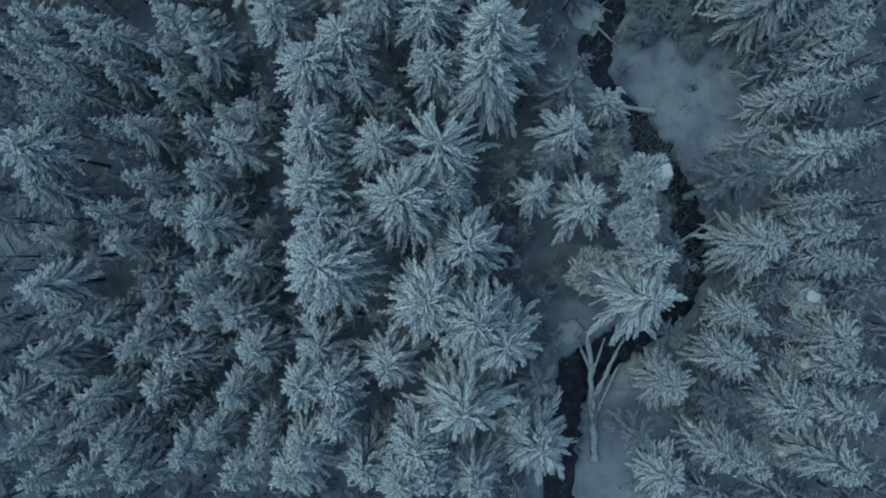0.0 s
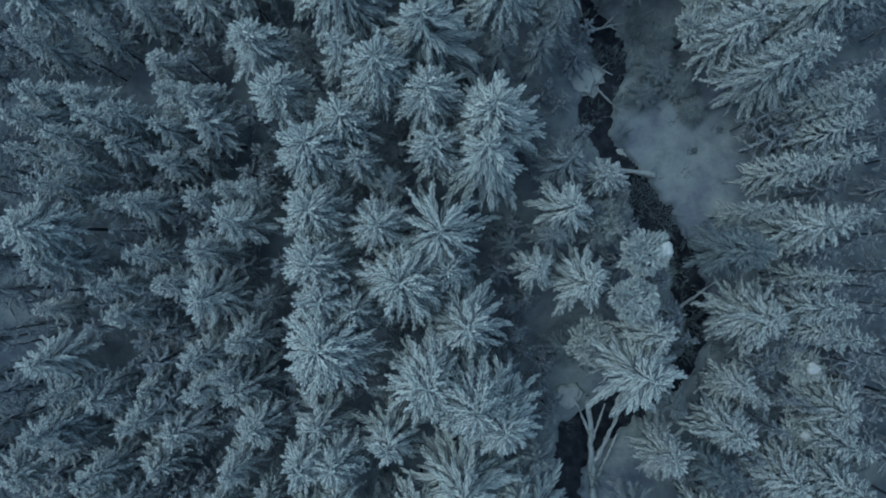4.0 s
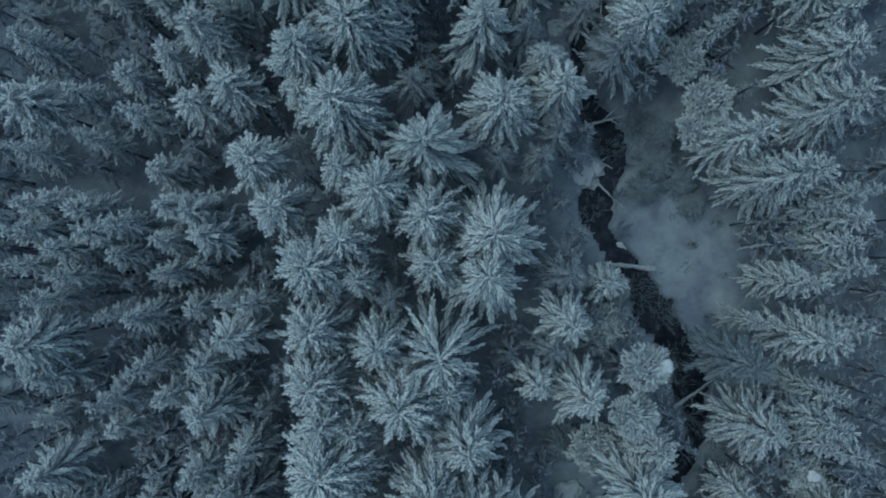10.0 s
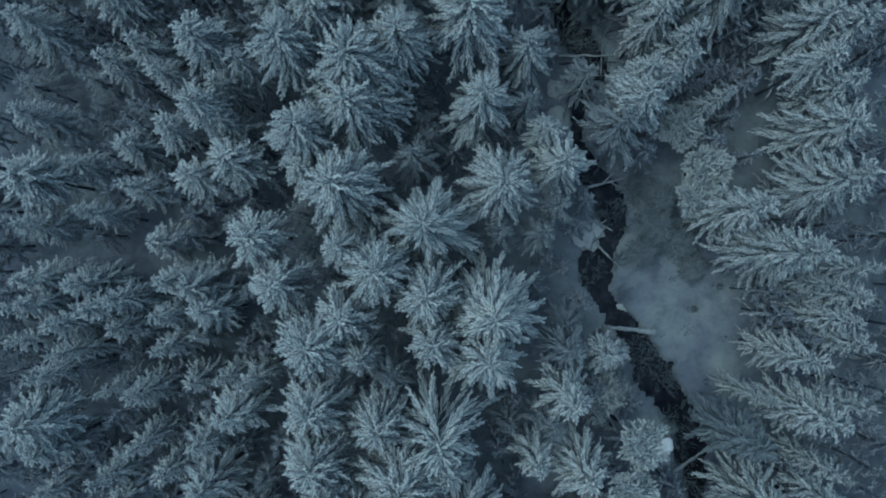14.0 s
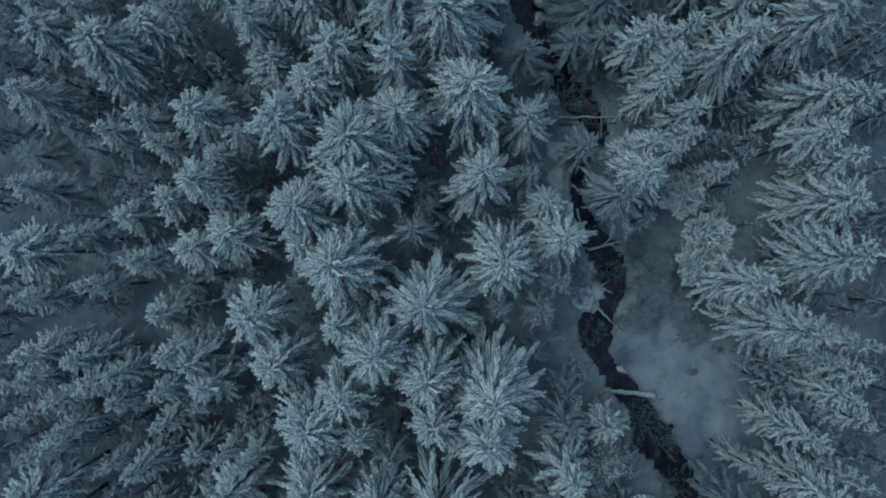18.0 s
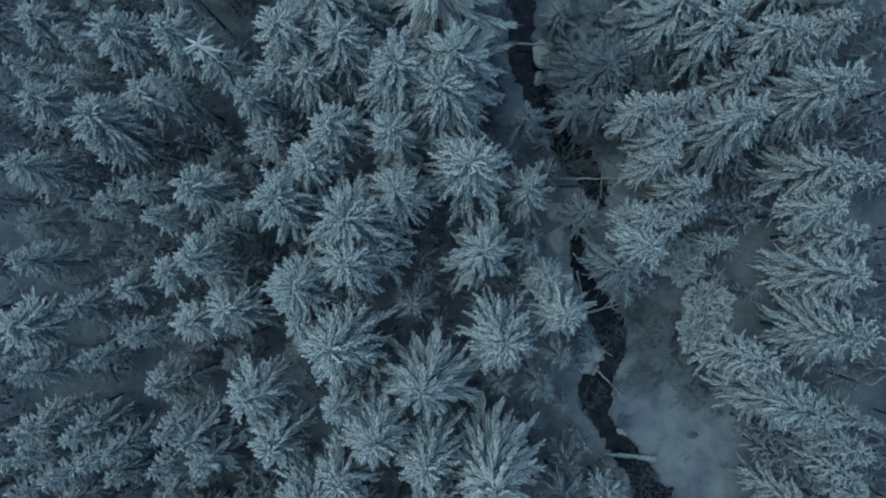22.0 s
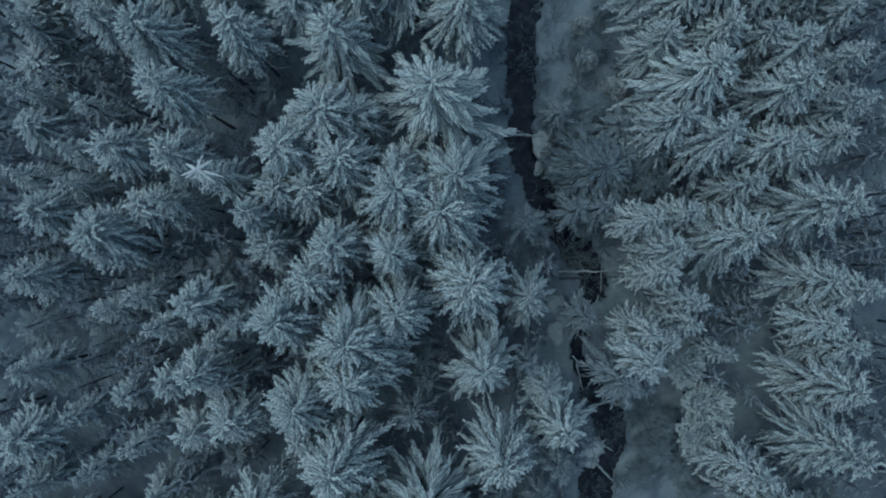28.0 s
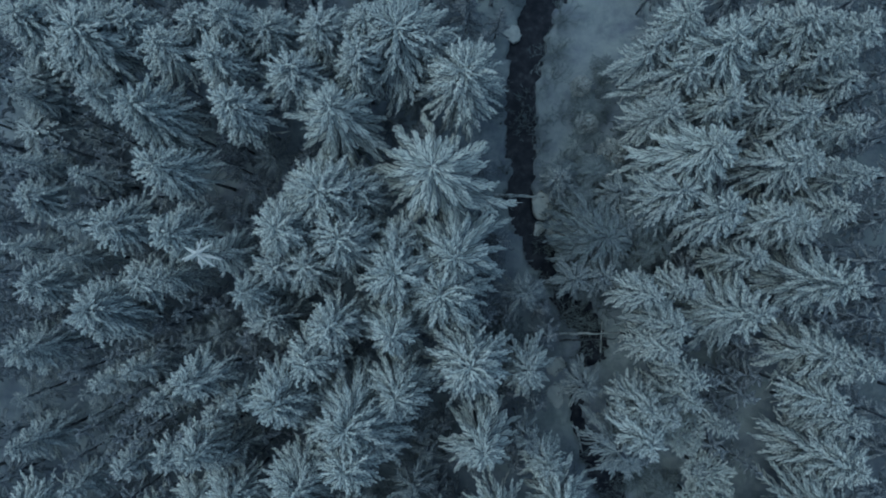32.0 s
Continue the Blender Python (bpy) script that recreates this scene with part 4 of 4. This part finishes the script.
# ---------- leafless trees with round, rimed crowns ----------
def frosted_tree(x, y, top, r, cap=None):
    """A broadleaf tree with a ball of rimed twigs on a slim trunk. cap: offset from the tip and size of a lump of snow."""
    COUNT[0] += 1
    rnd = random.Random(COUNT[0] * 29 + 3)
    root = new("frosted_tree")
    z = floor_height(x, y) - 0.1
    tall = top - z
    middle = tall - r * 1.15
    trunk = [Vector((0.06 * math.sin(i * 1.3), 0.06 * math.cos(i * 1.7), (tall - 0.6) * i / 6)) for i in range(7)]
    part("trunk", mesh_of("trunk", *tube(trunk, [0.05 + 0.012 * tall * (1 - i / 6.5) for i in range(7)]), BARK), root, "slim grey trunk")
    b = Boughs()
    for k in range(12):
        a, out = k * 2.39996, math.sqrt((k + 0.6) / 12)
        base = Vector((0, 0, middle - r * 0.9))
        way = Vector((math.cos(a) * out * r, math.sin(a) * out * r, r * (2.0 - 1.0 * out * out)))
        twig_fork(rnd, b, base, way.normalized(), way.length * 0.7, 0.05, 2)
    count = int(210 * r)
    for k in range(count):
        a, up = k * 2.39996, 1 - 1.3 * (k + 0.5) / count
        flat = math.sqrt(max(0, 1 - up * up))
        bulge = 1 + 0.55 * noise.noise(Vector((math.cos(a) * flat * 2.2 + x, math.sin(a) * flat * 2.2, up * 2.2)))
        p = Vector((math.cos(a) * flat * r, math.sin(a) * flat * r, up * r * 1.1)) * (bulge * rnd.uniform(0.9, 1.04)) + Vector((0, 0, middle))
        way = (p - Vector((0, 0, middle))).normalized() + Vector((rnd.uniform(-0.8, 0.8), rnd.uniform(-0.8, 0.8), rnd.uniform(-0.2, 0.4)))
        b.spike([p - way * 0.28, p, p + way * rnd.uniform(0.08, 0.2)], [0.06, 0.085], spray=1.2)
    tagged(part("twig", mesh_of("twig", b.nv, b.nf, TWIG_FROST), root, "fine frosted twigs"), kind="stuff")
    tagged(part("frost", mesh_of("frost", b.sv, b.sf, LIGHT_SNOW), root, "white rime along the twigs"), kind="stuff")
    part("crown", snow_lump(rnd, Vector((0, 0, middle)), r * 0.72, SHADED_FROST, 1.0), root, "packed rime inside the crown")
    if cap:
        dx, dy, dz, size = cap
        part("snow_cap", snow_lump(rnd, Vector((dx, dy, tall + dz)), size), root, "smooth white lump of snow")
    root.matrix_world = pose(x, y, z)
    tagged(root, "round leafless tree packed with white rime" + (" and a lump of snow" if cap else ""), "tree", "leafless trees by the stream")


frosted_tree(14.50, -16.30, 12.9, 1.55, cap=(1.15, 0.35, -0.80, 0.60))
frosted_tree(13.74, -19.64, 13.1, 1.50)
frosted_tree(11.73, -23.05, 8.6, 1.70)
frosted_tree(12.79, -13.67, 6.8, 1.68)
frosted_tree(21.45, 4.57, 6.7, 1.78)
frosted_tree(19.76, 7.94, 6.5, 1.61)
frosted_tree(20.71, 2.12, 6.9, 1.51)
frosted_tree(18.60, 8.46, 6.0, 1.53)
frosted_tree(28.33, -25.06, 7.6, 1.20, cap=(0.10, 0.10, 0.15, 0.50))
frosted_tree(28.30, -30.34, 6.8, 1.10, cap=(0.10, 0.00, 0.15, 0.50))
frosted_tree(26.25, -37.04, 6.9, 1.40, cap=(0.20, 0.00, 0.15, 0.50))


# ---------- fallen wood ----------
def log_snow_material():
    m, nt, b = material("log_snow", 0.8)
    n = noise_node(nt, 3.0, 5.0, 0.7)
    nt.links.new(ramp(nt, n, [(0.34, (0.34, 0.38, 0.4)), (0.5, (0.56, 0.62, 0.65)), (0.7, (0.7, 0.75, 0.77))]), b.inputs["Base Color"])
    bumped(nt, b, n, 0.5, 0.1)
    return m


LOG_SNOW = log_snow_material()


def log(x0, y0, z0, x1, y1, z1, thick, snow, label, branches=()):
    """A fallen trunk from its butt to its top, with a ridge of snow along it where it carries one."""
    COUNT[0] += 1
    rnd = random.Random(COUNT[0])
    root = new("fallen_log")
    a, b = Vector((x0, y0, floor_height(x0, y0) if z0 is None else z0)), Vector((x1, y1, z1))
    n = 16

    def limb(name, p, q, r, snowy):
        path = [p.lerp(q, i / n) + Vector((rnd.uniform(-1, 1), rnd.uniform(-1, 1), rnd.uniform(-0.3, 0.3))) * (0.05 * (p - q).length / n * 3 if 0 < i < n else 0) for i in range(n + 1)]
        radii = [r * (1 - 0.55 * i / n) * rnd.uniform(0.9, 1.1) for i in range(n + 1)]
        part(name, mesh_of(name, *tube(path, radii), BARK), root, "dark wet bark")
        if snowy:
            coat = [c * rnd.uniform(0.75, 1.4) for c in radii]
            part("snow", mesh_of("snow", *tube(path, coat, 9, 0.75, r * 0.5), LOG_SNOW), root, "thick ridge of snow")

    limb("trunk", a, b, thick, snow)
    for u, dx, dy, dz, r in branches:
        p = a.lerp(b, u)
        limb("branch", p, p + Vector((dx, dy, dz)), r, snow)
    tagged(root, label, "log", "fallen logs by the stream")


log(19.76, -21.11, 1.57, 23.73, -18.43, 1.41, 0.16, True, "slim snow-dusted trunk lying across the stream")
log(18.61, -9.25, 0.66, 13.91, -8.70, 0.92, 0.24, True, "tapered fallen trunk under thick snow across the stream")
log(10.22, 15.35, -0.52, 16.14, 15.40, -0.52, 0.12, True, "thin fallen pole bridging the stream")
log(10.50, 14.72, -0.68, 15.58, 14.88, -0.69, 0.10, False, "thin dark pole bridging the stream")
log(4.62, 27.82, -1.37, 9.24, 27.66, -1.36, 0.17, True, "short snowy trunk lying across the stream")
log(12.84, -39.12, 2.30, 12.28, -28.15, 2.39, 0.36, True, "fallen tree under snow with forked bare limbs by the water", [(0.45, 2.59, 5.57, 0.64, 0.21), (0.70, -1.32, 3.15, 0.06, 0.12), (0.30, 2.04, 4.60, 0.22, 0.17), (0.62, 1.1, 3.6, 0.5, 0.12)])
log(21.28, -35.32, 2.50, 23.60, -37.05, 2.40, 0.11, False, "dark bare pole lying on the snow")
log(13.40, -1.37, 0.18, 15.82, -3.84, 0.43, 0.10, True, "snow-dusted pole along the stream's edge")
log(23.60, 9.92, -0.20, 25.92, 8.56, -0.01, 0.12, False, "dark bare pole lying on the snow")
log(-38.03, -19.50, 1.47, -36.57, -21.69, 1.60, 0.12, False, "dark bare pole lying on the snow")
log(12.77, 3.46, 0.39, 16.10, 4.32, 0.04, 0.13, True, "snowy dead bough fallen over the water", [(0.40, 1.44, 1.41, 0.04, 0.08), (0.60, 0.94, -0.51, 0.01, 0.08)])
log(20.19, -14.96, 1.00, 16.84, -10.85, 0.75, 0.10, False, "dark sunken pole at the stream's edge")
log(11.95, 7.16, -0.23, 12.42, 4.95, -0.10, 0.10, True, "snow-dusted pole at the stream's edge")
log(12.84, 0.84, 0.05, 15.00, -0.38, 0.22, 0.10, True, "snowy dead bough fallen over the water", [(0.50, 0.62, 0.43, 0.12, 0.07)])
log(11.13, 21.60, -1.10, 12.70, 19.05, -0.84, 0.16, True, "short snowy trunk lying along the bank")
log(14.18, 13.60, -0.62, 14.36, 16.57, -0.69, 0.07, True, "thin snow-dusted stick across the poles")


# ---------- fresh snow along the banks ----------
def bank_snow_material():
    m, nt, b = material("bank_snow", 0.75)
    n = noise_node(nt, 1.4, 5.0, 0.65)
    nt.links.new(ramp(nt, n, [(0.32, (0.52, 0.58, 0.6)), (0.5, (0.66, 0.72, 0.73)), (0.7, (0.76, 0.81, 0.81))]), b.inputs["Base Color"])
    bumped(nt, b, n, 0.5, 0.1)
    return m


BANK_SNOW = bank_snow_material()


def snow_mound(x, y, r):
    """A low, uneven heap of snow on the bank."""
    COUNT[0] += 1
    rnd = random.Random(COUNT[0] * 7 + 2)
    me = snow_lump(rnd, Vector((0, 0, 0)), r, BANK_SNOW, 0.11)
    ob = new("snow_mound", me)
    ob.matrix_world = pose(x, y, max(floor_height(x, y), float(level(y)) - 0.68), 0, 0, rnd.uniform(0, 360))
    tagged(ob, "low mound of fresh snow on the stream's bank", "snow", "snow along the stream")


snow_mound(12.94, -0.87, 1.74)
snow_mound(10.22, 9.88, 1.09)
snow_mound(10.25, 12.43, 0.99)
snow_mound(9.24, 26.95, 1.29)
snow_mound(8.96, 24.59, 0.80)
snow_mound(15.71, 19.37, 0.89)
snow_mound(13.20, -0.15, 1.09)
snow_mound(10.71, -28.31, 1.39)
snow_mound(12.36, -0.66, 1.19)
snow_mound(15.99, -7.29, 0.70)
snow_mound(10.70, 25.05, 1.09)
snow_mound(9.27, 26.34, 0.80)
snow_mound(6.45, 42.96, 0.89)
